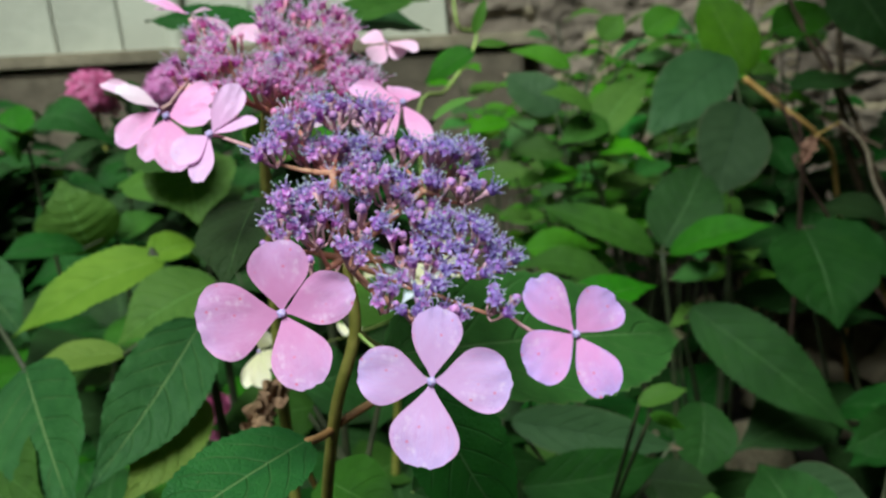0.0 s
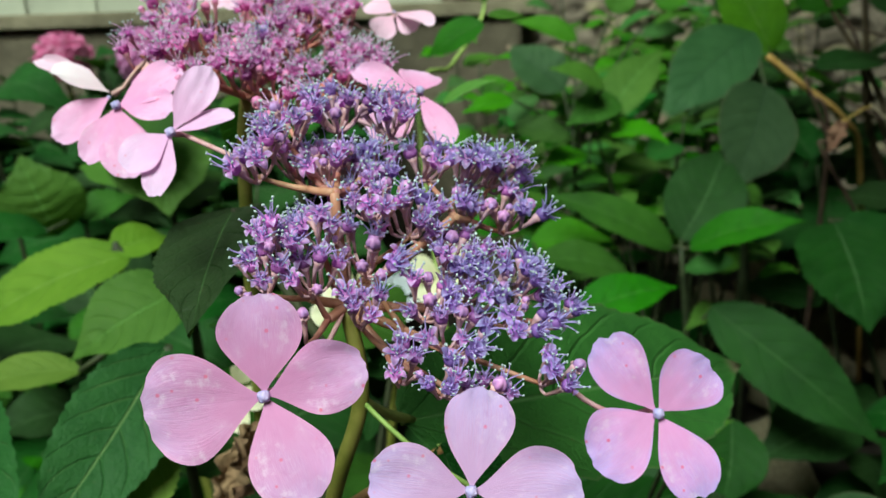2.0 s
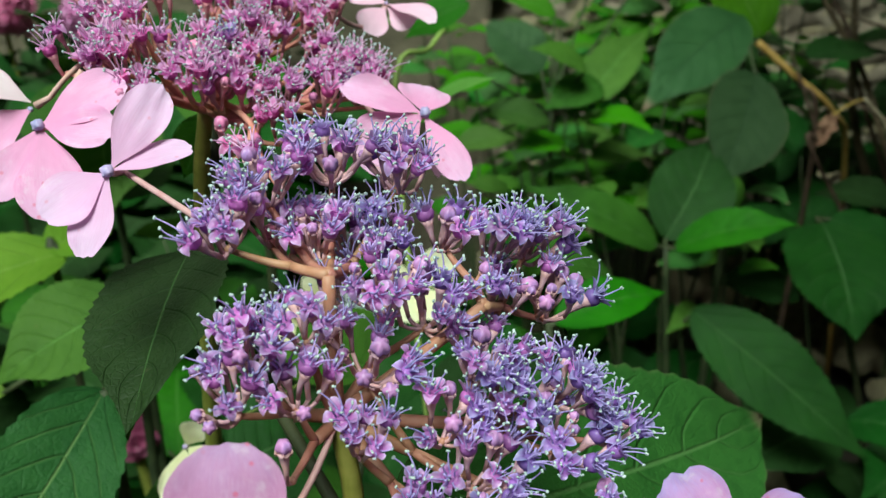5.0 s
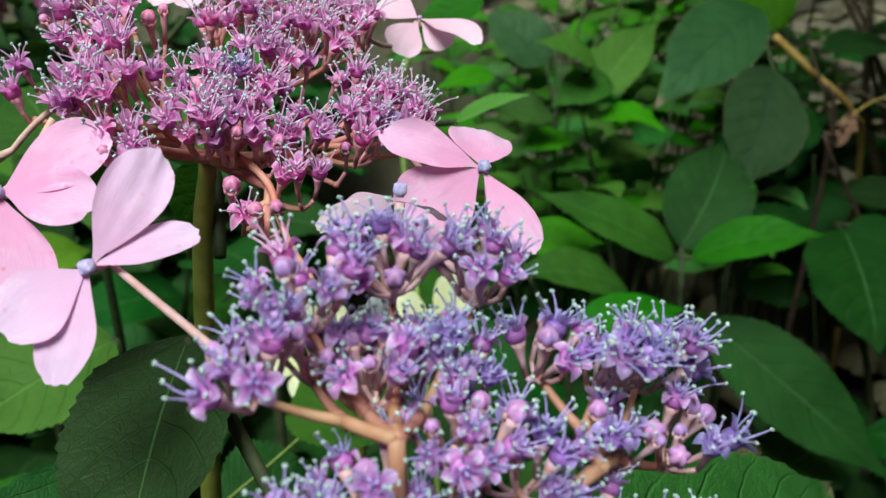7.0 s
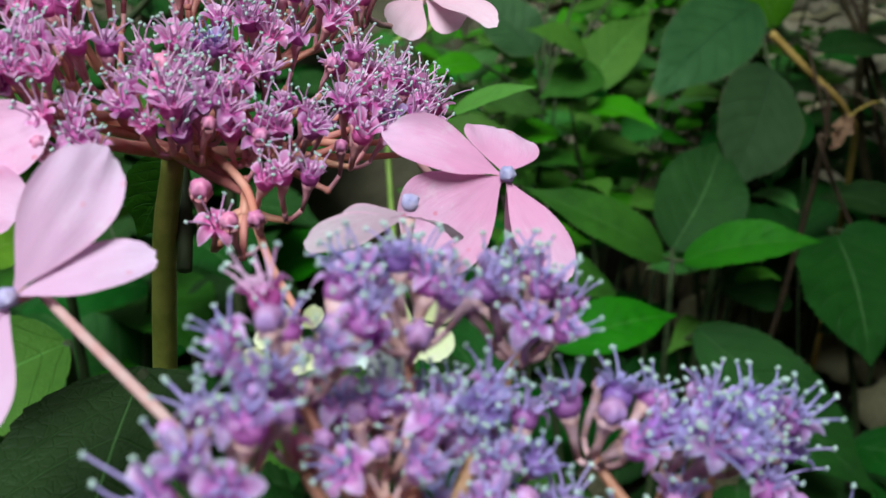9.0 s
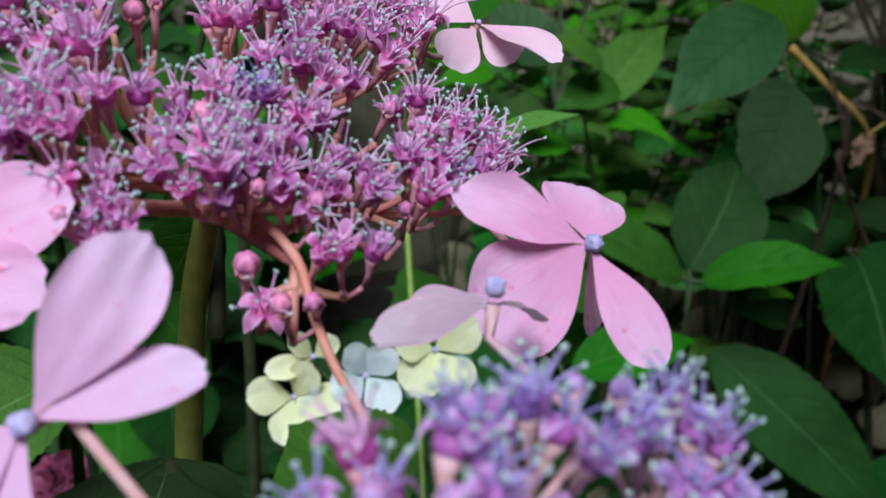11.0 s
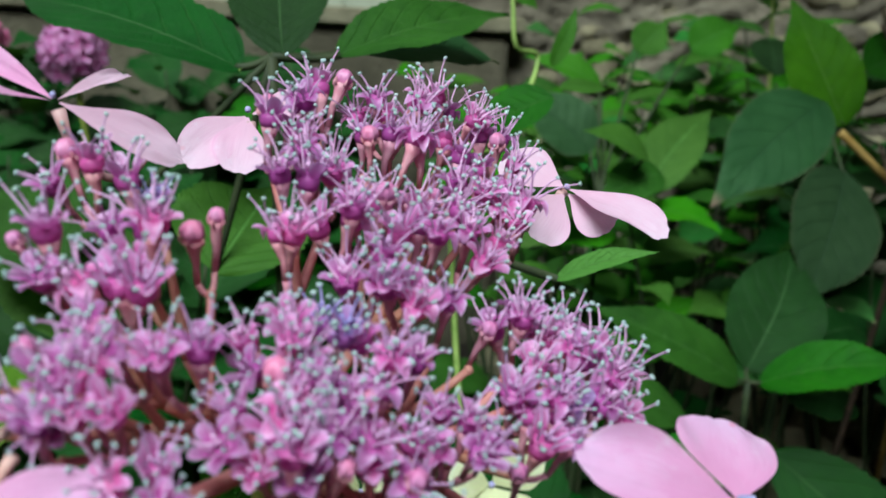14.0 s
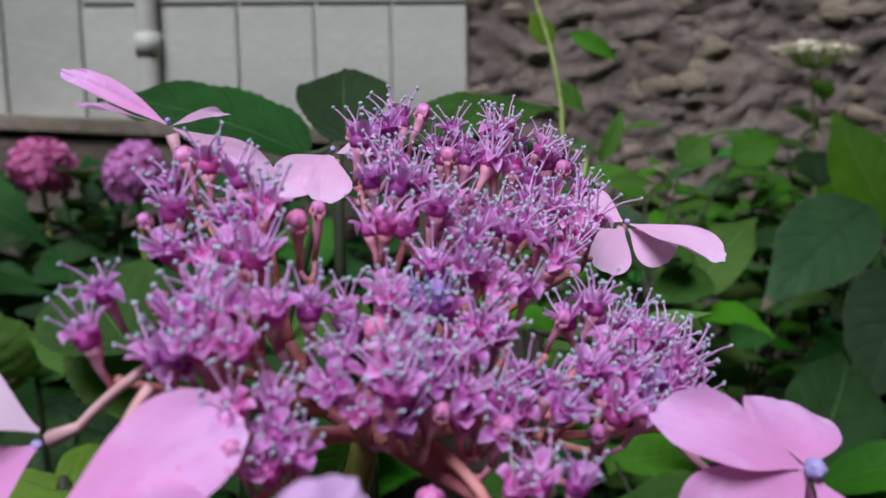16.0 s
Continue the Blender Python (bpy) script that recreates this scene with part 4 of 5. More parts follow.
FORK_B = Vector((-0.0639, 0.3592, 0.4718))
FORK_C = Vector((-0.0648, 0.3377, 0.4763))
FORK_D = Vector((-0.0464, 0.3418, 0.4676))
b = Head(rear, HUB_B, (0.0, -0.25, 1.0), rear_colour, RAY_PINK)
b.cluster((-0.0803, 0.3678, 0.4999), 0.0027, 3, 0.12, via=FORK_B)
b.cluster((-0.0720, 0.3668, 0.4978), 0.0025, 2, 0.12, via=FORK_B)
b.cluster((-0.0801, 0.3548, 0.4943), 0.0030, 4, 0.12, via=FORK_B)
b.cluster((-0.0723, 0.3585, 0.4945), 0.0034, 4, 0.12, via=FORK_B)
b.cluster((-0.0659, 0.3608, 0.4938), 0.0024, 3, 0.6, via=FORK_B)
b.cluster((-0.0733, 0.3501, 0.4910), 0.0032, 4, 0.12, via=FORK_B)
b.cluster((-0.0718, 0.3449, 0.4881), 0.0024, 3, 0.12, via=FORK_B)
b.cluster((-0.0667, 0.3445, 0.4866), 0.0027, 3, 0.2, via=FORK_B)
b.cluster((-0.0756, 0.3394, 0.4858), 0.0023, 3, 0.12, via=FORK_B)
b.cluster((-0.0778, 0.3372, 0.4846), 0.0020, 2, 0.12, via=FORK_B)
b.cluster((-0.0722, 0.3386, 0.4847), 0.0023, 3, 0.12, via=FORK_B)
b.cluster((-0.0848, 0.3438, 0.4893), 0.0004, 1, 0.0, via=FORK_B)
b.cluster((-0.0856, 0.3395, 0.4866), 0.0004, 1, 0.0, via=FORK_B)
b.cluster((-0.0791, 0.3438, 0.4888), 0.0004, 1, 1.0, via=FORK_B)
b.cluster((-0.0681, 0.3338, 0.4798), 0.0023, 3, 0.0, via=FORK_C)
b.cluster((-0.0655, 0.3321, 0.4762), 0.0023, 3, 0.0, via=FORK_C)
b.cluster((-0.0696, 0.3306, 0.4760), 0.0004, 1, 1.0, via=FORK_C)
b.cluster((-0.0602, 0.3861, 0.5027), 0.0031, 3, 0.12)
b.cluster((-0.0533, 0.3943, 0.5043), 0.0046, 4, 0.12)
b.cluster((-0.0431, 0.3966, 0.5020), 0.0047, 5, 0.12)
b.cluster((-0.0350, 0.3993, 0.5004), 0.0041, 4, 0.12)
b.cluster((-0.0286, 0.3964, 0.4966), 0.0038, 4, 0.12)
b.cluster((-0.0568, 0.3646, 0.4926), 0.0023, 2, 0.0)
b.cluster((-0.0564, 0.3724, 0.4959), 0.0025, 2, 0.0)
b.cluster((-0.0523, 0.3807, 0.4981), 0.0040, 4, 0.12)
b.cluster((-0.0453, 0.3877, 0.4988), 0.0041, 4, 0.12)
b.cluster((-0.0377, 0.3907, 0.4973), 0.0037, 3, 0.4)
b.cluster((-0.0456, 0.3755, 0.4934), 0.0042, 5, 0.12)
b.cluster((-0.0384, 0.3809, 0.4931), 0.0040, 5, 0.12)
b.cluster((-0.0311, 0.3878, 0.4933), 0.0040, 4, 0.12)
b.cluster((-0.0275, 0.3834, 0.4895), 0.0036, 4, 0.12)
b.cluster((-0.0345, 0.3750, 0.4885), 0.0034, 3, 0.12)
b.cluster((-0.0414, 0.3721, 0.4901), 0.0033, 3, 0.12)
b.cluster((-0.0489, 0.3624, 0.4887), 0.0031, 4, 0.12)
b.cluster((-0.0440, 0.3621, 0.4864), 0.0028, 3, 0.12)
b.cluster((-0.0395, 0.3617, 0.4841), 0.0010, 1, 0.0)
b.cluster((-0.0341, 0.3635, 0.4823), 0.0005, 1, 1.0)
b.cluster((-0.0506, 0.3705, 0.4930), 0.0029, 3, 0.12)
b.cluster((-0.0576, 0.3492, 0.4858), 0.0030, 4, 0.12)
b.cluster((-0.0531, 0.3531, 0.4859), 0.0031, 4, 0.12)
b.cluster((-0.0554, 0.3457, 0.4831), 0.0029, 4, 0.12)
b.cluster((-0.0599, 0.3407, 0.4821), 0.0028, 4, 0.12)
b.cluster((-0.0513, 0.3433, 0.4797), 0.0032, 5, 0.05)
b.cluster((-0.0559, 0.3390, 0.4792), 0.0027, 3, 0.05)
b.cluster((-0.0462, 0.3530, 0.4828), 0.0030, 4, 0.12)
b.cluster((-0.0519, 0.3395, 0.4775), 0.0024, 3, 0.05)
b.cluster((-0.0483, 0.3479, 0.4810), 0.0023, 3, 0.12)
b.cluster((-0.0457, 0.3432, 0.4766), 0.0028, 4, 0.5)
b.cluster((-0.0390, 0.3474, 0.4754), 0.0034, 5, 0.12)
b.cluster((-0.0454, 0.3407, 0.4745), 0.0013, 2, 1.0)
b.cluster((-0.0293, 0.3648, 0.4804), 0.0035, 4, 0.12)
b.cluster((-0.0240, 0.3657, 0.4780), 0.0035, 5, 0.12)
b.cluster((-0.0294, 0.3576, 0.4762), 0.0033, 5, 0.12)
b.cluster((-0.0220, 0.3624, 0.4746), 0.0035, 5, 0.12)
b.cluster((-0.0290, 0.3531, 0.4728), 0.0033, 4, 0.12)
b.cluster((-0.0183, 0.3625, 0.4723), 0.0027, 3, 0.12)
b.cluster((-0.0330, 0.3469, 0.4708), 0.0004, 1, 1.0)
b.cluster((-0.0520, 0.3346, 0.4698), 0.0004, 1, 1.0, via=FORK_D)
b.cluster((-0.0493, 0.3323, 0.4672), 0.0017, 2, 0.0, via=FORK_D)
b.cluster((-0.0438, 0.3362, 0.4708), 0.0019, 2, 0.0, via=FORK_D)
b.cluster((-0.0392, 0.3353, 0.4696), 0.0020, 2, 0.0, via=FORK_D)
b.cluster((-0.0458, 0.3303, 0.4659), 0.0017, 2, 0.7, via=FORK_D)
b.rays(7, 0.00092)

f = sterile(rear, (-0.0858, 0.3272, 0.4731), (-0.4, -1, 0.3), (-0.0786, 0.3355, 0.4824), None, (0, 0, 0.001))
sepal(f, (-0.0858, 0.3272, 0.4731), (-0.0695, 0.3300, 0.4802), 0.0115, (-0.2, -0.8, 0.7), PINK, 0.10)
sepal(f, (-0.0858, 0.3272, 0.4731), (-0.0714, 0.3222, 0.4716), 0.0098, (0.0, -0.8, 0.7), PINK, 0.16)
sepal(f, (-0.0858, 0.3272, 0.4731), (-0.0825, 0.3182, 0.4565), 0.0133, (0.1, -1, 0.3), PINK, 0.08)
sepal(f, (-0.0858, 0.3272, 0.4731), (-0.0947, 0.3216, 0.4608), 0.0085, (-0.2, -1, 0.3), PINK, 0.08)
f = sterile(rear, (-0.0923, 0.3439, 0.4740), (-0.8, 0.3, -0.4), (-0.0760, 0.3380, 0.4850), PEDICEL, (0, 0, 0.001), 0.0007)
sepal(f, (-0.0922, 0.3442, 0.4749), (-0.1059, 0.3425, 0.4825), 0.0090, (-0.2, -0.5, 1.0), BLUSH_LIT, 0.16)
sepal(f, (-0.0923, 0.3439, 0.4740), (-0.1077, 0.3396, 0.4651), 0.0111, (-0.3, -1, 0.3), PINK, 0.10)
sepal(f, (-0.0922, 0.3442, 0.4749), (-0.1134, 0.3537, 0.4851), 0.0058, (-0.2, -0.6, 1.0), BLUSH, 0.12)
f = sterile(rear, (-0.0089, 0.3462, 0.4676), (0.4, -0.8, 0.5), (-0.0236, 0.3568, 0.4716))
sepal(f, (-0.0089, 0.3462, 0.4676), (-0.0260, 0.3468, 0.4747), 0.0085, (-0.1, -0.7, 0.8), PINK, 0.16)
sepal(f, (-0.0089, 0.3462, 0.4676), (-0.0075, 0.3573, 0.4718), 0.0126, (0.2, -0.8, 0.8), PINK, 0.10)
sepal(f, (-0.0089, 0.3462, 0.4676), (-0.0234, 0.3416, 0.4590), 0.0156, (-0.1, -1, 0.3), PINK, 0.08)
sepal(f, (-0.0089, 0.3462, 0.4676), (-0.0018, 0.3371, 0.4545), 0.0081, (0.2, -1, 0.3), PINK, 0.06)
sepal(f, (-0.0082, 0.3490, 0.4666), (-0.0050, 0.3528, 0.4521), 0.0043, (0.5, -1, 0.2), PINK, 0.06)
f = sterile(rear, (-0.0146, 0.4129, 0.4866), (0.2, -0.7, 0.6), (-0.0297, 0.3967, 0.4877), bud=0.0006)
sepal(f, (-0.0146, 0.4130, 0.4868), (-0.0022, 0.3981, 0.4832), 0.0077, (0.3, -0.8, 0.8), BLUSH, 0.16)
sepal(f, (-0.0146, 0.4130, 0.4868), (-0.0232, 0.4211, 0.4901), 0.0088, (0.0, -0.8, 0.8), BLUSH, 0.10)
sepal(f, (-0.0146, 0.4128, 0.4861), (-0.0207, 0.4075, 0.4807), 0.0096, (0.0, -1, 0.4), BLUSH, 0.10)
sepal(f, (-0.0146, 0.4128, 0.4861), (-0.0079, 0.4087, 0.4814), 0.0086, (0.1, -1, 0.5), BLUSH, 0.10)
f = sterile(rear, (-0.0868, 0.3857, 0.5055), (-0.2, -0.1, 1), (-0.0784, 0.3959, 0.4958), bud=0.0005)
sepal(f, (-0.0868, 0.3857, 0.5055), (-0.1049, 0.4002, 0.5145), 0.0040, (-0.3, -0.75, 0.8), PINK, 0.08)
sepal(f, (-0.0868, 0.3857, 0.5055), (-0.0959, 0.3765, 0.5086), 0.0047, (-0.2, -0.42, 1.0), PINK, 0.08)
sepal(f, (-0.0868, 0.3857, 0.5055), (-0.0726, 0.3898, 0.4973), 0.0063, (0.0, -0.6, 0.8), BLUSH, 0.08)
sepal(f, (-0.0868, 0.3857, 0.5055), (-0.0815, 0.4020, 0.5070), 0.0032, (0.1, -0.5, 0.9), BLUSH, 0.08)
f = sterile(rear, (-0.0652, 0.4096, 0.4998), (-0.1, 0.3, 0.9), (-0.0556, 0.3997, 0.4969), bud=0.0006)
sepal(f, (-0.0652, 0.4096, 0.4998), (-0.0741, 0.4021, 0.4946), 0.0080, (-0.1, -1, 0.5), BLUSH, 0.12)
sepal(f, (-0.0652, 0.4096, 0.4998), (-0.0669, 0.4015, 0.4931), 0.0085, (0.0, -1, 0.4), BLUSH, 0.12)
sepal(f, (-0.0652, 0.4096, 0.4998), (-0.0557, 0.4124, 0.5012), 0.0065, (0.0, -0.6, 0.8), BLUSH, 0.12)
# the long drooping stalk with two clusters below the head
stalk(rear, [HUB_B, (-0.0522, 0.3482, 0.4717), (-0.0465, 0.3401, 0.4688), (-0.0445, 0.3339, 0.4644), (-0.0423, 0.3263, 0.4617), (-0.0390, 0.3166, 0.4598)], 0.00075, 0.0005, RAY_PINK, "ray")

leaf(rear, (-0.0597, 0.3709, 0.4656), (-0.0687, 0.3746, 0.4494), 0.012, (0.2, -0.7, 0.6), LEAF, 0.1, 0.25, HUB_B - Vector((0, 0, 0.02)))

# ---- faded cream flower head lower down between the stems ----
faded = thing("lacecap_hydrangea", (-0.06, 0.62, 0.0), "older hydrangea stem with faded cream and pale blue flowers", "hydrangea")
TOP_C = Vector((-0.030, 0.585, 0.315))
stalk(faded, [(-0.06, 0.62, -0.02), (-0.055, 0.615, 0.13), (-0.04, 0.60, 0.25), TOP_C], 0.004, 0.002, STEM)
for c, tips, mat in (
    ((-0.0043, 0.5554, 0.3481), (((0.0105, 0.5486, 0.3647), 0.0179), ((0.0046, 0.5399, 0.3391), 0.0171), ((-0.0147, 0.5420, 0.3386), 0.0179), ((-0.0192, 0.5491, 0.3568), 0.0148)), CREAM),
    ((-0.0566, 0.5550, 0.3307), (((-0.0406, 0.5421, 0.3311), 0.0179), ((-0.0726, 0.5477, 0.3363), 0.0141), ((-0.0606, 0.5404, 0.3198), 0.0141), ((-0.0492, 0.5488, 0.3462), 0.0127)), CREAM),
    ((-0.0302, 0.5548, 0.3386), (((-0.0410, 0.5444, 0.3372), 0.0136), ((-0.0201, 0.5404, 0.3328), 0.0144), ((-0.0208, 0.5479, 0.3530), 0.0127), ((-0.0363, 0.5498, 0.3532), 0.0115)), PALE),
    ((-0.0492, 0.5594, 0.3448), (((-0.0652, 0.5495, 0.3431), 0.0097), ((-0.0573, 0.5531, 0.3558), 0.0085), ((-0.0408, 0.5514, 0.3561), 0.0085)), CREAM),
):
    f = sterile(faded, c, (0.1, -0.7, 0.7), TOP_C, STEM_PALE)
    for tip, w in tips:
        sepal(f, c, tip, w, (0.1, -0.8, 0.6), mat, 0.12)
for c, tips in (
    ((-0.079, 0.38, 0.3706), (((-0.0853, 0.3711, 0.3601), 0.0062), ((-0.0786, 0.3709, 0.3589), 0.0088), ((-0.0691, 0.3729, 0.3673), 0.0078), ((-0.0743, 0.376, 0.3797), 0.0078))),
):
    f = sterile(faded, c, (0.1, -0.9, 0.4), TOP_C, STEM_PALE, bud=0.0009)
    for tip, w in tips:
        sepal(f, c, tip, w, (0.1, -0.9, 0.4), CREAM, 0.12)


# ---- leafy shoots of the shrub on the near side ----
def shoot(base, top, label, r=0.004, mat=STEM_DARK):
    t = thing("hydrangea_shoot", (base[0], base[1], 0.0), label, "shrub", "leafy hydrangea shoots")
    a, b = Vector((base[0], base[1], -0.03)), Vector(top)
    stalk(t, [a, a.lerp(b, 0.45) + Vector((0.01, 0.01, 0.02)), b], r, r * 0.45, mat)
    return t, b


s, j = shoot((-0.20, 0.60), (-0.1772, 0.5868, 0.3733), "hydrangea shoot with large yellow-green leaves")
leaf(s, (-0.1703, 0.5851, 0.3665), (-0.2579, 0.5565, 0.3348), 0.0459, (0, -0.5, 0.9), LEAF_YELLOW, 0.14, 0.15, j)
leaf(s, (-0.1799, 0.5856, 0.3685), (-0.1530, 0.6063, 0.3688), 0.028, (0, -0.6, 0.8), LEAF_YELLOW, 0.12, 0.2, j)
s, j = shoot((-0.16, 0.52), (-0.1207, 0.5033, 0.3693), "hydrangea shoot with green and yellow-green leaves")
leaf(s, (-0.1207, 0.5033, 0.3693), (-0.1709, 0.4775, 0.3484), 0.042, (0.1, -0.6, 0.8), LEAF_BRIGHT, 0.18, 0.2, j)
leaf(s, (-0.1732, 0.4953, 0.3372), (-0.2298, 0.4938, 0.3313), 0.0216, (0, -0.5, 0.9), LEAF_YELLOW, 0.12, 0.2, j)
s, j = shoot((-0.13, 0.42), (-0.1057, 0.4027, 0.3792), "hydrangea shoot with long deep-green leaves")
leaf(s, (-0.1057, 0.4027, 0.3792), (-0.1441, 0.3399, 0.3339), 0.0364, (0.3, -0.75, 0.6), LEAF_MID, 0.08, 0.2, j, 0, "long quilted deep-green leaf", quilt=1.2)
leaf(s, (-0.1081, 0.3905, 0.3507), (-0.1333, 0.3429, 0.3251), 0.0268, (0.25, -0.8, 0.55), LEAF_YELLOW, 0.1, 0.2, j, quilt=1.2)
s, j = shoot((-0.24, 0.40), (-0.1831, 0.3996, 0.3666), "hydrangea shoot with bluish-green leaves")
leaf(s, (-0.1831, 0.3998, 0.3673), (-0.1444, 0.3283, 0.3287), 0.044, (-0.2, -0.8, 0.6), LEAF_MID, 0.06, 0.2, j, quilt=0.9)
leaf(s, (-0.2121, 0.3918, 0.3353), (-0.1531, 0.3298, 0.3347), 0.036, (0.1, -0.7, 0.7), LEAF, 0.1, 0.2, j)
leaf(s, (-0.3435, 0.6851, 0.3543), (-0.2832, 0.6323, 0.3080), 0.046, (0.1, -0.7, 0.7), LEAF_MID, 0.1, 0.2, j)
s, j = shoot((-0.34, 0.95), (-0.3066, 0.9142, 0.3225), "hydrangea shoot with pale ribbed leaves")
leaf(s, (-0.3284, 0.9098, 0.3049), (-0.3437, 0.8978, 0.3805), 0.0790, (0, -0.8, 0.6), LEAF_BRIGHT, 0.30, 0.1, j, quilt=1.1, peak=0.8)
leaf(s, (-0.3098, 0.9130, 0.3176), (-0.2655, 0.9360, 0.3271), 0.034, (0, -0.6, 0.8), LEAF, 0.2, 0.1, j)
leaf(s, (-0.3267, 0.8817, 0.3161), (-0.3878, 0.8314, 0.3210), 0.0500, (0, -0.4, 0.9), LEAF_DARK, 0.2, 0.1, j)
s, j = shoot((-0.18, 0.66), (-0.1570, 0.6311, 0.4269), "hydrangea shoot with a broad light-green leaf")
leaf(s, (-0.1543, 0.6305, 0.4246), (-0.1470, 0.5894, 0.3836), 0.0584, (0.1, -0.8, 0.55), LEAF_BRIGHT, 0.06, 0.12, j, quilt=1.0)
leaf(s, (-0.1587, 0.6300, 0.3815), (-0.1256, 0.6538, 0.3943), 0.035, (0, -0.6, 0.8), LEAF, 0.1, 0.2, j)
leaf(s, (-0.1678, 0.6535, 0.3930), (-0.2274, 0.6959, 0.3975), 0.030, (0, -0.7, 0.7), LEAF_BRIGHT, 0.1, 0.2, j)
s, j = shoot((-0.44, 1.05), (-0.4177, 1.0259, 0.3984), "hydrangea shoot with arching dark leaves")
leaf(s, (-0.4189, 1.0259, 0.3985), (-0.3091, 0.9825, 0.3897), 0.06, (0, -0.5, 0.9), LEAF_DARK, 0.55, 0.1, j)
leaf(s, (-0.4202, 1.0270, 0.4027), (-0.4476, 0.9599, 0.4231), 0.06, (0, -0.6, 0.8), LEAF_DARK, 0.3, 0.1, j)
leaf(s, (-0.4435, 1.0670, 0.4393), (-0.4282, 1.0222, 0.3834), 0.05, (0, -0.9, 0.4), LEAF, 0.1, 0.1, j)

# leaves that stand up behind the rear flower head
s, j = shoot((-0.10, 0.62), (-0.0741, 0.5703, 0.4928), "hydrangea shoot with broad dark leaves behind the flowers")
leaf(s, (-0.0839, 0.5701, 0.4891), (-0.1701, 0.6337, 0.5071), 0.040, (0.1, -0.45, 0.9), LEAF_DARK, 0.10, 0.2, j)
leaf(s, (-0.0713, 0.5797, 0.4902), (-0.0742, 0.6288, 0.5186), 0.034, (0, -0.9, 0.5), LEAF_DARK, 0.1, 0.2, j, 0, "", 20, 0.9)
leaf(s, (-0.0539, 0.5787, 0.4919), (0.0074, 0.6177, 0.5020), 0.028, (0, -0.5, 0.9), LEAF, 0.12, 0.2, j)
leaf(s, (-0.0455, 0.5988, 0.4921), (0.0067, 0.6337, 0.4835), 0.03, (0, -0.6, 0.8), LEAF_BLUE, 0.12, 0.2, j)
leaf(s, (-0.0967, 0.5769, 0.4210), (-0.0797, 0.6130, 0.4416), 0.05, (0, -0.7, 0.7), LEAF_BRIGHT, 0.12, 0.2, j)
leaf(s, (-0.1477, 0.5815, 0.4207), (-0.1767, 0.6218, 0.4409), 0.05, (0, -0.7, 0.7), LEAF, 0.12, 0.2, j)

# ---- the shrub on the far side, in fours and pairs ----
s, j = shoot((0.26, 0.95), (0.2928, 0.9367, 0.4129), "hydrangea shoot with dull bluish-green drooping leaves", 0.005)
leaf(s, (0.2896, 0.9395, 0.4236), (0.1910, 0.8871, 0.3585), 0.0641, (-0.1, -0.9, 0.5), LEAF_BLUE, 0.08, 0.12, j, 0, "dull bluish-green leaf with a reddish rim")
leaf(s, (0.2796, 0.8783, 0.3851), (0.2310, 0.8185, 0.3105), 0.070, (0.1, -0.95, 0.3), LEAF_BLUE, 0.06, 0.12, j, 0, "dull bluish-green leaf with a reddish rim")
leaf(s, (0.3050, 0.9351, 0.4064), (0.2739, 0.9775, 0.4936), 0.0563, (-0.1, -0.9, 0.4), LEAF_OLIVE, 0.08, 0.15, j)
leaf(s, (0.3585, 1.0145, 0.4355), (0.4451, 1.0694, 0.4489), 0.05, (0, -0.7, 0.7), LEAF, 0.1, 0.15, j)
leaf(s, (0.3512, 0.9502, 0.3843), (0.4414, 0.9796, 0.3781), 0.04, (0, -0.4, 0.9), LEAF_DARK, 0.1, 0.15, j)
s, j = shoot((0.18, 0.80), (0.1752, 0.7613, 0.2879), "hydrangea shoot with fresh green leaves in pairs")
leaf(s, (0.1679, 0.7569, 0.2908), (0.0749, 0.7574, 0.3386), 0.0359, (0, -0.6, 0.8), LEAF, 0.12, 0.2, j)
leaf(s, (0.1799, 0.7563, 0.2887), (0.2561, 0.7254, 0.3093), 0.0336, (0, -0.55, 0.85), LEAF, 0.14, 0.2, j)
leaf(s, (0.1779, 0.7720, 0.2897), (0.2351, 0.8473, 0.3433), 0.062, (-0.1, -0.9, 0.5), LEAF_DARK, 0.08, 0.15, j)
s, j = shoot((0.10, 0.70), (0.0756, 0.6656, 0.2762), "hydrangea shoot with smooth bright leaves")
leaf(s, (0.0798, 0.6660, 0.2777), (0.1534, 0.6880, 0.2831), 0.034, (0, -0.55, 0.85), LEAF, 0.14, 0.2, j)
leaf(s, (0.1288, 0.7289, 0.2821), (0.0498, 0.7132, 0.3018), 0.034, (0, -0.5, 0.9), LEAF, 0.14, 0.2, j)
leaf(s, (0.0667, 0.7741, 0.2979), (0.1320, 0.7924, 0.2886), 0.032, (0, -0.6, 0.8), LEAF_BRIGHT, 0.14, 0.2, j)
s, j = shoot((0.22, 0.84), (0.1912, 0.7757, 0.2218), "hydrangea shoot with a long drooping deep-green leaf")
leaf(s, (0.1981, 0.7691, 0.2365), (0.3078, 0.7087, 0.1388), 0.0584, (0.25, -1.0, 0.25), LEAF_SHADE, 0.10, 0.12, j, 0, "long drooping deep-green leaf")
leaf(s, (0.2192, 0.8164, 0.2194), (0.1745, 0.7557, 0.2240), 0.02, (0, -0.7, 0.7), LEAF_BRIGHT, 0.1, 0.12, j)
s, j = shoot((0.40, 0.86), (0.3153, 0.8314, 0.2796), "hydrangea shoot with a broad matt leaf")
leaf(s, (0.3101, 0.8114, 0.2821), (0.3112, 0.7471, 0.2103), 0.1012, (0.2, -1.0, 0.3), LEAF_SHADE, 0.08, 0.12, j)
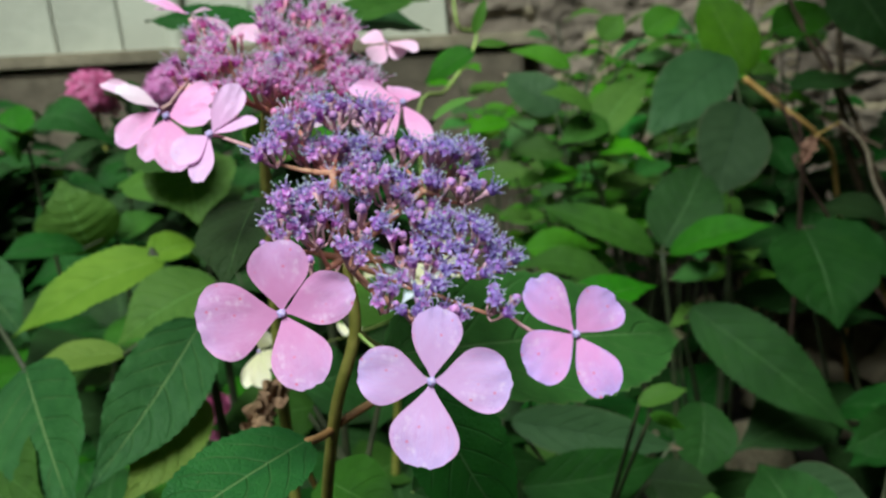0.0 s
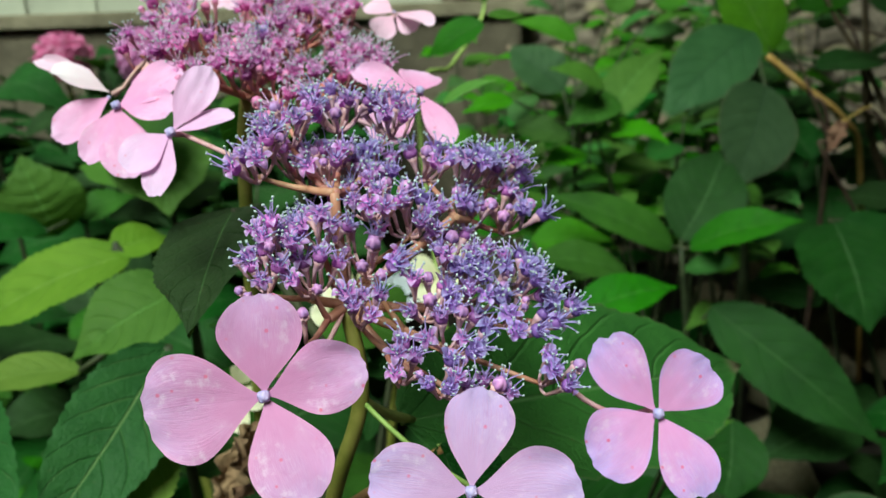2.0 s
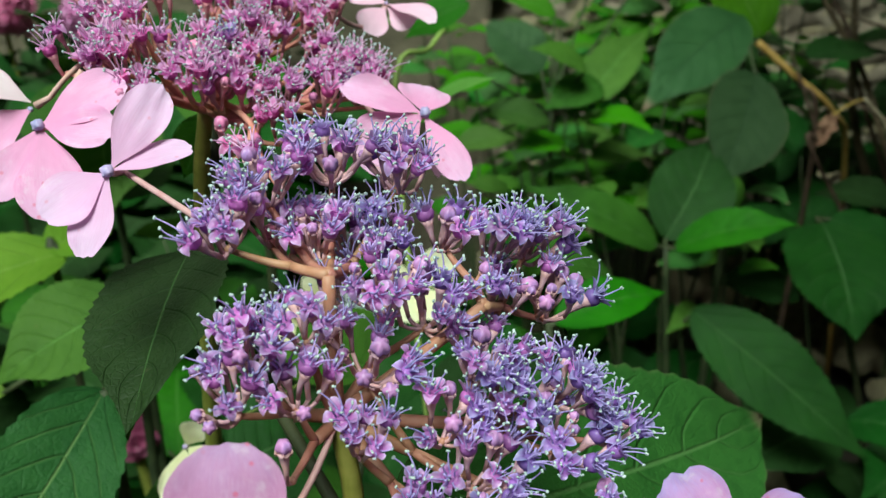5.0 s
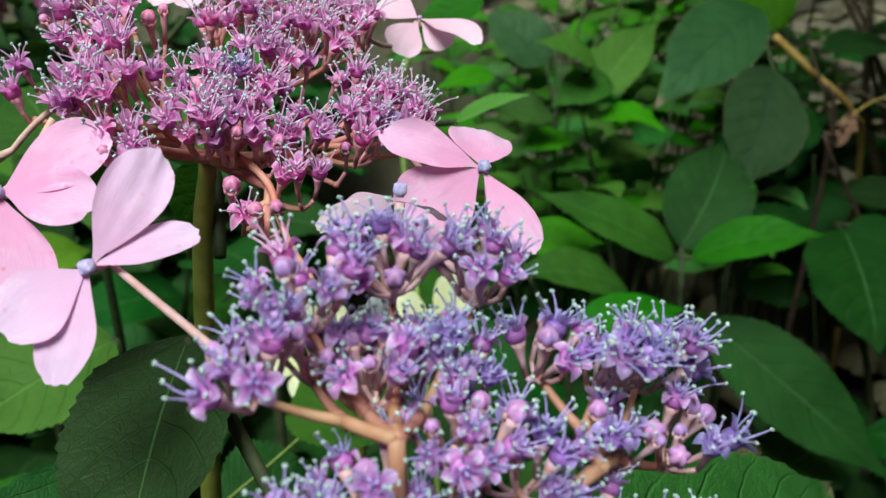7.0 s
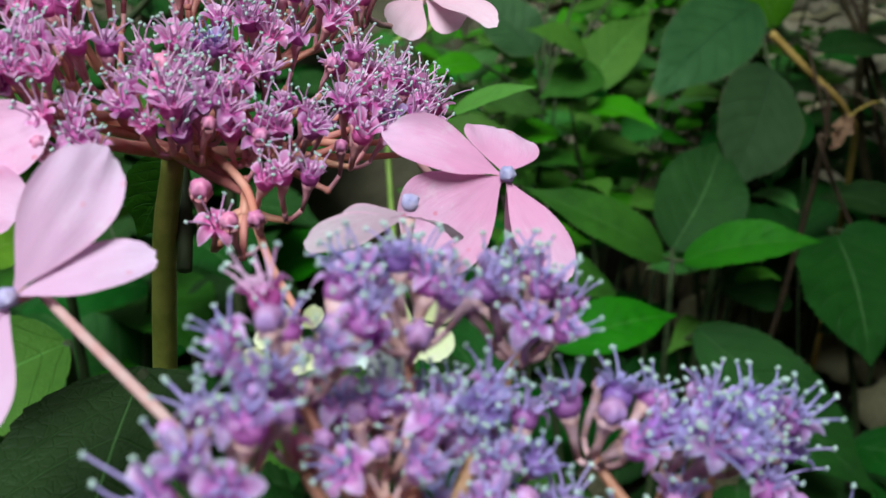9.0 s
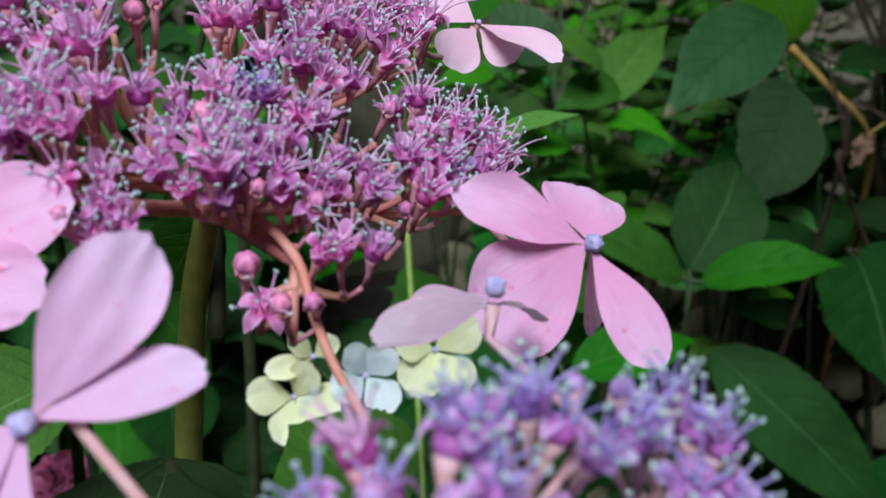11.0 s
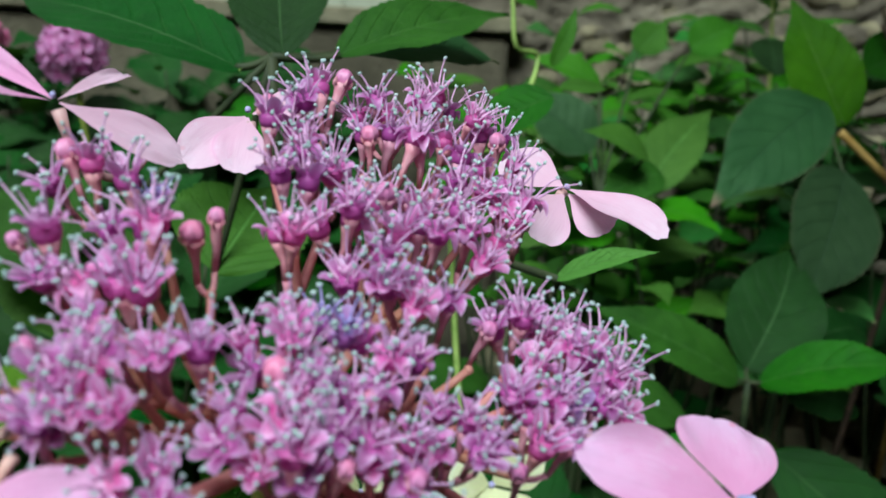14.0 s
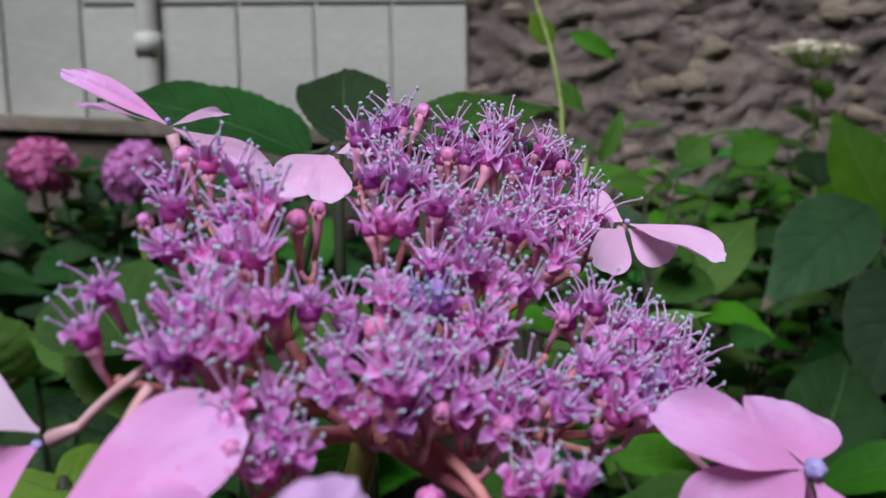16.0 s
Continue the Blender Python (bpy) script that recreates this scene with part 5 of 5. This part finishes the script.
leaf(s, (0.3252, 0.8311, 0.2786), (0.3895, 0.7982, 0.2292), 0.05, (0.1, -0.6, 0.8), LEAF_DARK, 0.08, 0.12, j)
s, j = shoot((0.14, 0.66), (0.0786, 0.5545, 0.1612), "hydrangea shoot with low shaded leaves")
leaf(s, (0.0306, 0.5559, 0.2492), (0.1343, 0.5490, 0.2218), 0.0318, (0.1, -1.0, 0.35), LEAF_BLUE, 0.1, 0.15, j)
leaf(s, (0.0321, 0.5278, 0.2192), (0.1244, 0.5478, 0.2171), 0.0380, (0.1, -1.0, 0.35), LEAF_SHADE, 0.1, 0.15, j)
leaf(s, (0.1638, 0.6112, 0.2231), (0.1465, 0.5795, 0.1789), 0.0449, (0.1, -1.0, 0.35), LEAF_SHADE, 0.1, 0.15, j)
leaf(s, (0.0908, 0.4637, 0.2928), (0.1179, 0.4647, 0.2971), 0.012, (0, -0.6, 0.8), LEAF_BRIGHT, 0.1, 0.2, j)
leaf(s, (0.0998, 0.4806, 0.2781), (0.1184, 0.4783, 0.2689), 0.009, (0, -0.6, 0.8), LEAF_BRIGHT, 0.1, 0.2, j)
leaf(s, (0.1036, 0.5086, 0.2253), (0.1415, 0.5063, 0.2158), 0.0274, (0, -0.6, 0.8), LEAF_SHADE, 0.1, 0.2, j)
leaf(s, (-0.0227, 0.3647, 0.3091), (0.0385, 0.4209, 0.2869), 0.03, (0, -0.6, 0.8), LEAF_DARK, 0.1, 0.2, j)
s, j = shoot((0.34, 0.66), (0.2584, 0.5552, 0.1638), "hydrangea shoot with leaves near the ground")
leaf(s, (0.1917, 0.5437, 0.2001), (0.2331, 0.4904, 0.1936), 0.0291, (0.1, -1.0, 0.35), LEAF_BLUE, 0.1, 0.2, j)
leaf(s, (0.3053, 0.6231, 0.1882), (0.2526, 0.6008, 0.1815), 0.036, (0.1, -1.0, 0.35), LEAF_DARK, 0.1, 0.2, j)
leaf(s, (0.1760, 0.6517, 0.1376), (0.2080, 0.6167, 0.1626), 0.0242, (0.1, -1.0, 0.35), LEAF_SHADE, 0.1, 0.2, j)
s, j = shoot((-0.02, 0.42), (-0.0409, 0.3475, 0.3228), "hydrangea shoot with shaded leaves under the flowers")
leaf(s, (-0.0529, 0.3303, 0.3366), (-0.0218, 0.2982, 0.3317), 0.028, (0, -0.7, 0.7), LEAF, 0.1, 0.2, j)
leaf(s, (-0.0800, 0.4504, 0.3222), (-0.0447, 0.4716, 0.3249), 0.05, (0, -0.6, 0.8), LEAF_DARK, 0.1, 0.2, j)
leaf(s, (-0.0254, 0.4393, 0.3606), (-0.0551, 0.4810, 0.3625), 0.04, (0, -0.6, 0.8), LEAF_BRIGHT, 0.1, 0.2, j)
leaf(s, (-0.0667, 0.4301, 0.3234), (-0.1128, 0.4101, 0.3262), 0.034, (0, -0.7, 0.8), LEAF, 0.1, 0.2, j)

s, j = shoot((0.12, 1.0), (0.1279, 0.9426, 0.3537), "leafy hydrangea shoot with overlapping fresh green leaves")
leaf(s, (0.1231, 0.9507, 0.3862), (0.0770, 0.9815, 0.4269), 0.050, (0, -0.7, 0.7), LEAF_BLUE, 0.12, 0.2, j)
leaf(s, (0.1504, 0.9005, 0.3913), (0.1008, 0.8853, 0.4133), 0.026, (0, -0.6, 0.8), LEAF_BRIGHT, 0.12, 0.2, j)
leaf(s, (0.1534, 0.9234, 0.3592), (0.2215, 0.9778, 0.4122), 0.042, (-0.2, -0.8, 0.6), LEAF_BRIGHT, 0.10, 0.25, j)
leaf(s, (0.1658, 0.9176, 0.3773), (0.1134, 0.8932, 0.3622), 0.034, (0, -0.7, 0.7), LEAF, 0.12, 0.2, j)
leaf(s, (0.0398, 0.8680, 0.3439), (0.0900, 0.8687, 0.3466), 0.024, (0, -0.6, 0.8), LEAF_BRIGHT, 0.12, 0.2, j)
leaf(s, (0.0710, 0.9139, 0.3627), (0.1277, 0.9095, 0.3450), 0.030, (0, -0.6, 0.8), LEAF, 0.12, 0.2, j)
leaf(s, (0.2014, 1.1191, 0.4414), (0.2297, 1.1256, 0.4675), 0.034, (0, -0.8, 0.6), LEAF_BRIGHT, 0.10, 0.2, j)
leaf(s, (0.2495, 1.1197, 0.4439), (0.2962, 1.1247, 0.4638), 0.040, (0, -0.8, 0.6), LEAF_BRIGHT, 0.10, 0.2, j)
leaf(s, (0.0720, 0.8999, 0.3892), (0.0263, 0.8780, 0.3838), 0.022, (0, -0.6, 0.8), LEAF_BRIGHT, 0.10, 0.2, j)
leaf(s, (0.1562, 1.0620, 0.4194), (0.0919, 1.0681, 0.4436), 0.030, (0, -0.6, 0.8), LEAF_BRIGHT, 0.10, 0.2, j)

# ---- twining vine with narrow fresh leaves ----
vine = thing("vine", (0.00, 0.62, 0.0), "slender pale-green vine with narrow fresh leaves", "vine")
stalk(vine, [(0.00, 0.62, -0.02), (0.00, 0.60, 0.2), (-0.0086, 0.6592, 0.4157), (0.0138, 0.6862, 0.4414), (0.0341, 0.7220, 0.4608), (0.0405, 0.7362, 0.4766), (0.0277, 0.7219, 0.4822), (0.0259, 0.7255, 0.5040), (0.0217, 0.7297, 0.5286), (0.0139, 0.7345, 0.5560), (0.0128, 0.7377, 0.5751)], 0.0016, 0.0010, STEM_PALE, "stem", "", 6)
leaf(vine, (0.0014, 0.4911, 0.4443), (0.0253, 0.4822, 0.4539), 0.0066, (0, -0.6, 0.8), LEAF_PALE, 0.1, 0.3, (-0.0076, 0.5793, 0.4259), 0, "", 12)
leaf(vine, (0.0338, 0.6616, 0.4667), (-0.0013, 0.6673, 0.4484), 0.022, (0, -0.7, 0.7), LEAF, 0.1, 0.2, None, 0, "", 12)
leaf(vine, (0.0368, 0.6626, 0.4708), (0.0601, 0.6722, 0.4680), 0.008, (0, -0.7, 0.7), LEAF_BRIGHT, 0.1, 0.2, None, 0, "", 12)
leaf(vine, (0.0355, 0.6747, 0.4780), (0.0466, 0.6809, 0.5028), 0.008, (0, -0.9, 0.3), LEAF_BRIGHT, 0.1, 0.2, None, 0, "", 12)
leaf(vine, (0.0274, 0.7471, 0.5123), (0.0415, 0.7441, 0.4979), 0.011, (0, -0.9, 0.3), LEAF_BRIGHT, 0.1, 0.2, None, 0, "", 12)
leaf(vine, (0.0351, 0.7509, 0.5378), (0.0593, 0.7474, 0.5233), 0.010, (0, -0.9, 0.3), LEAF_BRIGHT, 0.1, 0.2, None, 0, "", 12)
leaf(vine, (0.0249, 0.7504, 0.5322), (0.0137, 0.7537, 0.5494), 0.012, (0, -0.9, 0.3), LEAF_YELLOW, 0.1, 0.2, None, 0, "", 12)

# ---- dry twigs and a withered leaf ----
def twig(pts, r0, r1, mat, label):
    t = thing("twig", tuple(pts[0]), label, "twig")
    stalk(t, pts, r0, r1, mat, "stem", "", 7)
    return t


twig([(0.2970, 0.9242, 0.4037), (0.3280, 0.9169, 0.3747), (0.3667, 0.9240, 0.3409), (0.4012, 0.9658, 0.2813), (0.47, 1.10, -0.02)], 0.0032, 0.0026, TWIG_TAN, "bent tan twig leaning through the shrub")
twig([(0.3751, 0.8923, 0.3588), (0.3944, 0.8863, 0.3346), (0.3992, 0.8781, 0.3017), (0.4094, 0.8705, 0.2714), (0.4255, 0.8717, 0.1932), (0.52, 0.95, -0.02)], 0.0012, 0.0020, TWIG_PALE, "thin pale twig curving down beside the shrub")
twig([(0.60, 1.12, -0.02), (0.4454, 1.0282, 0.2837), (0.4441, 1.0533, 0.3841), (0.4489, 1.0781, 0.4839)], 0.005, 0.003, TWIG, "thin dark upright twig")
twig([(0.62, 1.08, -0.02), (0.4510, 0.9744, 0.2744), (0.4257, 0.9960, 0.3613), (0.3922, 1.0123, 0.4265), (0.3725, 1.0268, 0.4847)], 0.004, 0.002, TWIG, "thin dark slanting twig")
twig([(0.36, 1.02, -0.02), (0.3509, 0.9230, 0.3165), (0.3279, 0.9167, 0.3737)], 0.003, 0.0016, TWIG, "thin dark twig behind the leaves")
twig([(0.3568, 0.8294, 0.2715), (0.3678, 0.8238, 0.2491), (0.3854, 0.8247, 0.2116), (0.50, 0.92, -0.02)], 0.0016, 0.0024, TWIG_TAN, "short tan twig near the wall")
twig([(0.6400, 1.0200, -0.0200), (0.4730, 0.9458, 0.3666), (0.4251, 0.9339, 0.4015), (0.3994, 0.9471, 0.4130), (0.3800, 0.9696, 0.4204)], 0.0022, 0.0009, TWIG, "thin dark twig reaching across the leaves")
twig([(0.6000, 0.9800, -0.0200), (0.4377, 0.8997, 0.3057), (0.4233, 0.9149, 0.3254), (0.4015, 0.9394, 0.3408), (0.3793, 0.9637, 0.3558)], 0.0022, 0.001, TWIG, "thin dark twig with bare side shoots")
twig([(0.6000, 1.0600, -0.0200), (0.4236, 0.9912, 0.3418), (0.4126, 1.0059, 0.4008), (0.3948, 1.0260, 0.4401), (0.3826, 1.0438, 0.4704)], 0.0026, 0.0012, TWIG, "long dark slanting twig")
twig([(0.5500, 0.9500, -0.0200), (0.3513, 0.9079, 0.2972), (0.3442, 0.9052, 0.3276), (0.3297, 0.9047, 0.3669), (0.3204, 0.9122, 0.3970)], 0.002, 0.0009, TWIG, "short dark twig crossing the tan one")

withered = thing("dry_leaf", (-0.0867, 0.3719, 0.3381), "crumpled brown withered leaf hanging among the shoots", "dry leaf")


def crumpled(length, width, seed):
    off = Vector((seed, 2 * seed, 0))

    def fn(u, v):
        w = 0.5 * width * (math.sin(math.pi * min(1, v * 0.9 + 0.08)) ** 0.6)
        p = Vector((u * w, v * length, 0.004 * abs(u)))
        k = p * 260 + off
        return p + Vector((noise.noise(k), 0.6 * noise.noise(k + Vector((9, 0, 0))), 1.6 * noise.noise(k + Vector((0, 9, 0))))) * 0.0042

    s = Shape()
    s.sheet(fn, 12, 20)
    return s.mesh("blade", DRY)


for q0, q1, wd, sd in (((-0.0742, 0.3766, 0.3571), (-0.0869, 0.3613, 0.3370), 0.010, 3), ((-0.0710, 0.3760, 0.3545), (-0.0803, 0.3600, 0.3525), 0.009, 8), ((-0.0806, 0.3838, 0.3448), (-0.0840, 0.3701, 0.3311), 0.009, 5)):
    m, ln = frame_of(q0, q1, (0.2, -0.9, 0.4))
    part("blade", crumpled(ln, wd, sd), withered, m)
stalk(withered, [(-0.0732, 0.3763, 0.3559), (-0.0759, 0.3919, 0.3356), (-0.0718, 0.3974, 0.3166), (-0.06, 0.44, 0.2), (-0.06, 0.45, -0.02)], 0.0012, 0.0014, TWIG_TAN)

curled = thing("dry_leaf", (0.3487, 0.8892, 0.3463), "small curled tan dry leaf caught on a twig", "dry leaf")
m, ln = frame_of((0.3487, 0.8892, 0.3463), (0.3311, 0.8737, 0.3254), (-0.2, -0.9, 0.4))
part("blade", crumpled(ln, 0.011, 11), curled, m)
stalk(curled, [(0.3487, 0.8892, 0.3463), (0.3693, 0.9011, 0.3526), (0.3755, 0.8921, 0.3577)], 0.0008, 0.0010, TWIG_TAN)

# ---- round pink hydrangea heads by the plinth ----
def mophead(centre, radius, label, mat, seed):
    r = random.Random(seed)
    c = Vector(centre)
    t = thing("mophead_hydrangea", (c.x, c.y, 0.0), label, "hydrangea", "round hydrangea heads")
    stalk(t, [(c.x, c.y, -0.03), (c.x + 0.01, c.y, c.z * 0.5), c], 0.005, 0.003, STEM)
    s = Shape()
    for k in range(4):
        ang = k * math.pi / 2

        def fn(u, v):
            w = 0.5 * 0.013 * (0.15 + 1.1 * v ** 0.85 * max(0, 1 - v ** 4) ** 0.5)
            x, y = 0.001 + 0.0125 * v, u * w
            return (x * math.cos(ang) - y * math.sin(ang), x * math.sin(ang) + y * math.cos(ang), 0.003 * v - 0.002 * v * v)

        s.sheet(fn, 4, 5)
    me = s.mesh("floret", mat)
    n = 90
    for i in range(n):
        z = 1 - 1.7 * (i + 0.5) / n
        ang = i * 2.39996
        d = Vector((math.sqrt(max(0, 1 - z * z)) * math.cos(ang), math.sqrt(max(0, 1 - z * z)) * math.sin(ang), z))
        d2 = (d + Vector((r.gauss(0, 1), r.gauss(0, 1), r.gauss(0, 1))) * 0.25).normalized()
        m = Matrix.Translation(c + d * radius * r.uniform(0.85, 1.05)) @ (UP.rotation_difference(d2).to_matrix() @ Matrix.Rotation(r.uniform(0, 6), 3, 'Z')).to_4x4()
        part("floret", me, t, m)


mophead((-0.4662, 1.4000, 0.4256), 0.032, "round magenta-pink hydrangea head beside the plinth", MAGENTA, 1)
mophead((-0.3321, 1.3000, 0.4243), 0.029, "round purple-pink hydrangea head beside the plinth", sepal_mat("sepal_plum", (0.50, 0.10, 0.34), (0.56, 0.22, 0.50), 0.0), 2)
mophead((-0.1728, 0.6545, 0.2315), 0.0065, "small dark magenta hydrangea head in the shade", MAGENTA, 3)

# ---- low weeds in front of the rubble wall, and shaded undergrowth ----
SMALL = [leaf_mesh(0.055, 0.034, m_, 0.15, 0.15, 0.2, 10, i) for i, m_ in enumerate((LEAF_BRIGHT, LEAF_BRIGHT, LEAF_BRIGHT, LEAF, LEAF_TIP))]
# nearly all deep green: the undergrowth's shade is painted in by leaf colour
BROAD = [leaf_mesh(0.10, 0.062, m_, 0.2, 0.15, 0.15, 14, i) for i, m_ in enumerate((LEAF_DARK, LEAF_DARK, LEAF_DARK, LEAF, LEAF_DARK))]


def bush(name, label, x0, x1, y0, y1, h0, h1, count, stems, kinds, seed, size=1.0, low=0.35):
    r = random.Random(seed)
    t = thing(name, ((x0 + x1) / 2, (y0 + y1) / 2, 0.0), label, "shrub")
    per = count // stems
    for i in range(stems):
        a = Vector((r.uniform(x0, x1), r.uniform(y0, y1), -0.03))
        b = a + Vector((r.uniform(-0.08, 0.08), r.uniform(-0.10, 0.02), r.uniform(h0, h1) + 0.03))
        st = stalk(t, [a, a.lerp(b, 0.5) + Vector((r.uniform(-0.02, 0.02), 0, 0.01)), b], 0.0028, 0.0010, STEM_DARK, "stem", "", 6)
        for k in range(per):
            f = low + (1 - low) * (k + 1) / per
            p = a.lerp(b, f)
            ang = k * 2.4 + r.uniform(-0.5, 0.5)
            d = Vector((math.cos(ang), math.sin(ang) - 0.3, r.uniform(-0.25, 0.45)))
            m, _ = frame_of(p + d * 0.012, p + d, (0, -0.4, 1))
            z = size * r.uniform(0.7, 1.25)
            part("leaf", r.choice(kinds), t, m @ Matrix.Diagonal((z, z, z, 1)))
    return t


bush("weed", "bright green leafy weeds along the rubble wall", 0.10, 0.50, 1.22, 1.50, 0.30, 0.46, 300, 44, SMALL, 11, 1.0, 0.7)
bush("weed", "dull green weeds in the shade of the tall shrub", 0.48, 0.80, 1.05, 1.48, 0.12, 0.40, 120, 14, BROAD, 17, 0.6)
bush("weed", "small-leaved green weeds at the wall corner", 0.02, 0.30, 0.95, 1.25, 0.24, 0.40, 140, 22, SMALL, 12, 0.9, 0.68)
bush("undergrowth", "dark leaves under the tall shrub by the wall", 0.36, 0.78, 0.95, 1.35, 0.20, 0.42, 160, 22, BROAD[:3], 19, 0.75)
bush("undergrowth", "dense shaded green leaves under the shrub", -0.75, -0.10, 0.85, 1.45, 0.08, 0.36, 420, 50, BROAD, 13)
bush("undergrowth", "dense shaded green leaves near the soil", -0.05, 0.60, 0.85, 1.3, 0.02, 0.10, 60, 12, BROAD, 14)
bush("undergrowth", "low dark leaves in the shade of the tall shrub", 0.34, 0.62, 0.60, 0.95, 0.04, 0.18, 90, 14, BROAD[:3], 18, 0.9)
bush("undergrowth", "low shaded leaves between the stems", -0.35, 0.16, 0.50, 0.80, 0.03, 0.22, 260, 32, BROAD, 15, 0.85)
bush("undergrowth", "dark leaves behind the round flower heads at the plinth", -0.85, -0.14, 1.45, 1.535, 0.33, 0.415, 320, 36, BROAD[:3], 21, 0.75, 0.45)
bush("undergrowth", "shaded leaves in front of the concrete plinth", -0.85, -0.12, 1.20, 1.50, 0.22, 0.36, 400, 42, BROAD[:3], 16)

# ---- tall shrub arching over the bed's far end; unseen crown added for shade ----
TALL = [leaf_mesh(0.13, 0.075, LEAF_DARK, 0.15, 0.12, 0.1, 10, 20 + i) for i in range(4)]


def tall_shrub(seed):
    r = random.Random(seed)
    t = thing("tall_shrub", (0.86, 1.25, 0.0), "tall dark-leaved shrub beside the rubble wall, unseen crown added to shade the bed", "shrub")
    for i in range(51):
        a = Vector((0.86 + r.uniform(-0.10, 0.10), 1.25 + r.uniform(-0.12, 0.12), -0.03))
        b = Vector((r.uniform(0.16, 1.02), r.uniform(0.20, 1.35), r.uniform(0.78, 1.12)))
        # extra branch ends, set to throw shade on the low leaves at right
        if i > 45:
            b.x, b.y = r.uniform(0.20, 0.46), r.uniform(0.22, 0.42)
        elif i > 30:
            b.x, b.y = r.uniform(0.32, 1.0), r.uniform(-0.25, 0.45)
        if b.y > 0.85:
            b.x = 0.40 + 0.7 * (b.x - 0.16)
        top = a.lerp(b, 0.5) + Vector((0.03, 0.0, 0.35))
        pts = smooth_path([a, top, b], 5)
        stalk(t, pts, 0.009, 0.002, TWIG, "branch", "", 7)
        for k in range(28):
            p = pts[min(len(pts) - 1, 3 + k * (len(pts) - 3) // 28)]
            ang = k * 2.4
            d = Vector((math.cos(ang), math.sin(ang), r.uniform(-0.3, 0.3)))
            low = 0.63 + 0.26 * max(0.0, p.y - 0.3)
            p = p + Vector((0, 0, max(0.0, low + 0.02 - p.z) if k > 8 else 0.0))
            if p.z < low or p.y > 0.95 or (i > 45 and k < 17):
                continue
            m, _ = frame_of(p, p + d, (0, 0, 1))
            z = r.uniform(0.8, 1.3)
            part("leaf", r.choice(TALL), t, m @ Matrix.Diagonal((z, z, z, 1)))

    leaf(t, (0.4110, 0.9767, 0.4903), (0.4530, 0.9337, 0.4007), 0.085, (0.1, -0.9, 0.3), LEAF_DARK, 0.08, 0.12, (0.80, 1.2, 0.75))


tall_shrub(31)

# ---- pale flowering weed against the rubble wall ----
def umbel_weed(top, label, seed):
    r = random.Random(seed)
    c = Vector(top)
    t = thing("flowering_weed", (c.x + 0.03, c.y + 0.03, 0.0), label, "weed")
    stalk(t, [(c.x + 0.03, c.y + 0.03, -0.03), (c.x + 0.02, c.y + 0.02, c.z * 0.6), c - Vector((0, 0, 0.03))], 0.003, 0.0016, STEM_PALE)
    s = Shape()
    for k in range(5):
        ang = k * 1.2566

        def fn(u, v):
            w = 0.5 * 0.007 * (0.3 + v) * max(0, 1 - v ** 3) ** 0.5
            x, y = 0.0006 + 0.0065 * v, u * w
            return (x * math.cos(ang) - y * math.sin(ang), x * math.sin(ang) + y * math.cos(ang), 0.0015 * v)

        s.sheet(fn, 2, 3)
    me = s.mesh("floret", CREAM)
    for i in range(64):
        ang, q = i * 2.39996, 0.055 * math.sqrt((i + 0.5) / 64)
        p = c + Vector((q * math.cos(ang), 0.7 * q * math.sin(ang), r.uniform(-0.006, 0.004) - 2.5 * q * q))
        s = Shape()
        s.tube(bend(c - Vector((0, 0, 0.03)), p, (0, 0, -0.004), 4), [0.0007] * 5, 5)
        ray = part("ray", s.mesh("ray", STEM_PALE), t, Matrix.Identity(4))
        part("floret", me, ray, Matrix.Translation(p) @ Matrix.Rotation(r.uniform(0, 6), 4, 'Z') @ Matrix.Rotation(r.uniform(-0.5, 0.5), 4, 'X'))
    for k in range(8):
        p = Vector((c.x + 0.025, c.y + 0.02, c.z * (0.45 + 0.06 * k)))
        d = Vector((math.cos(k * 2.4), math.sin(k * 2.4), 0.3)) * 0.09
        leaf(t, p + d * 0.12, p + d, 0.03, (0, -0.4, 1), LEAF_BRIGHT, 0.15, 0.15, p, 0, "", 10)


umbel_weed((0.4571, 1.4451, 0.5612), "cream-flowered green weed in front of the rubble wall", 41)
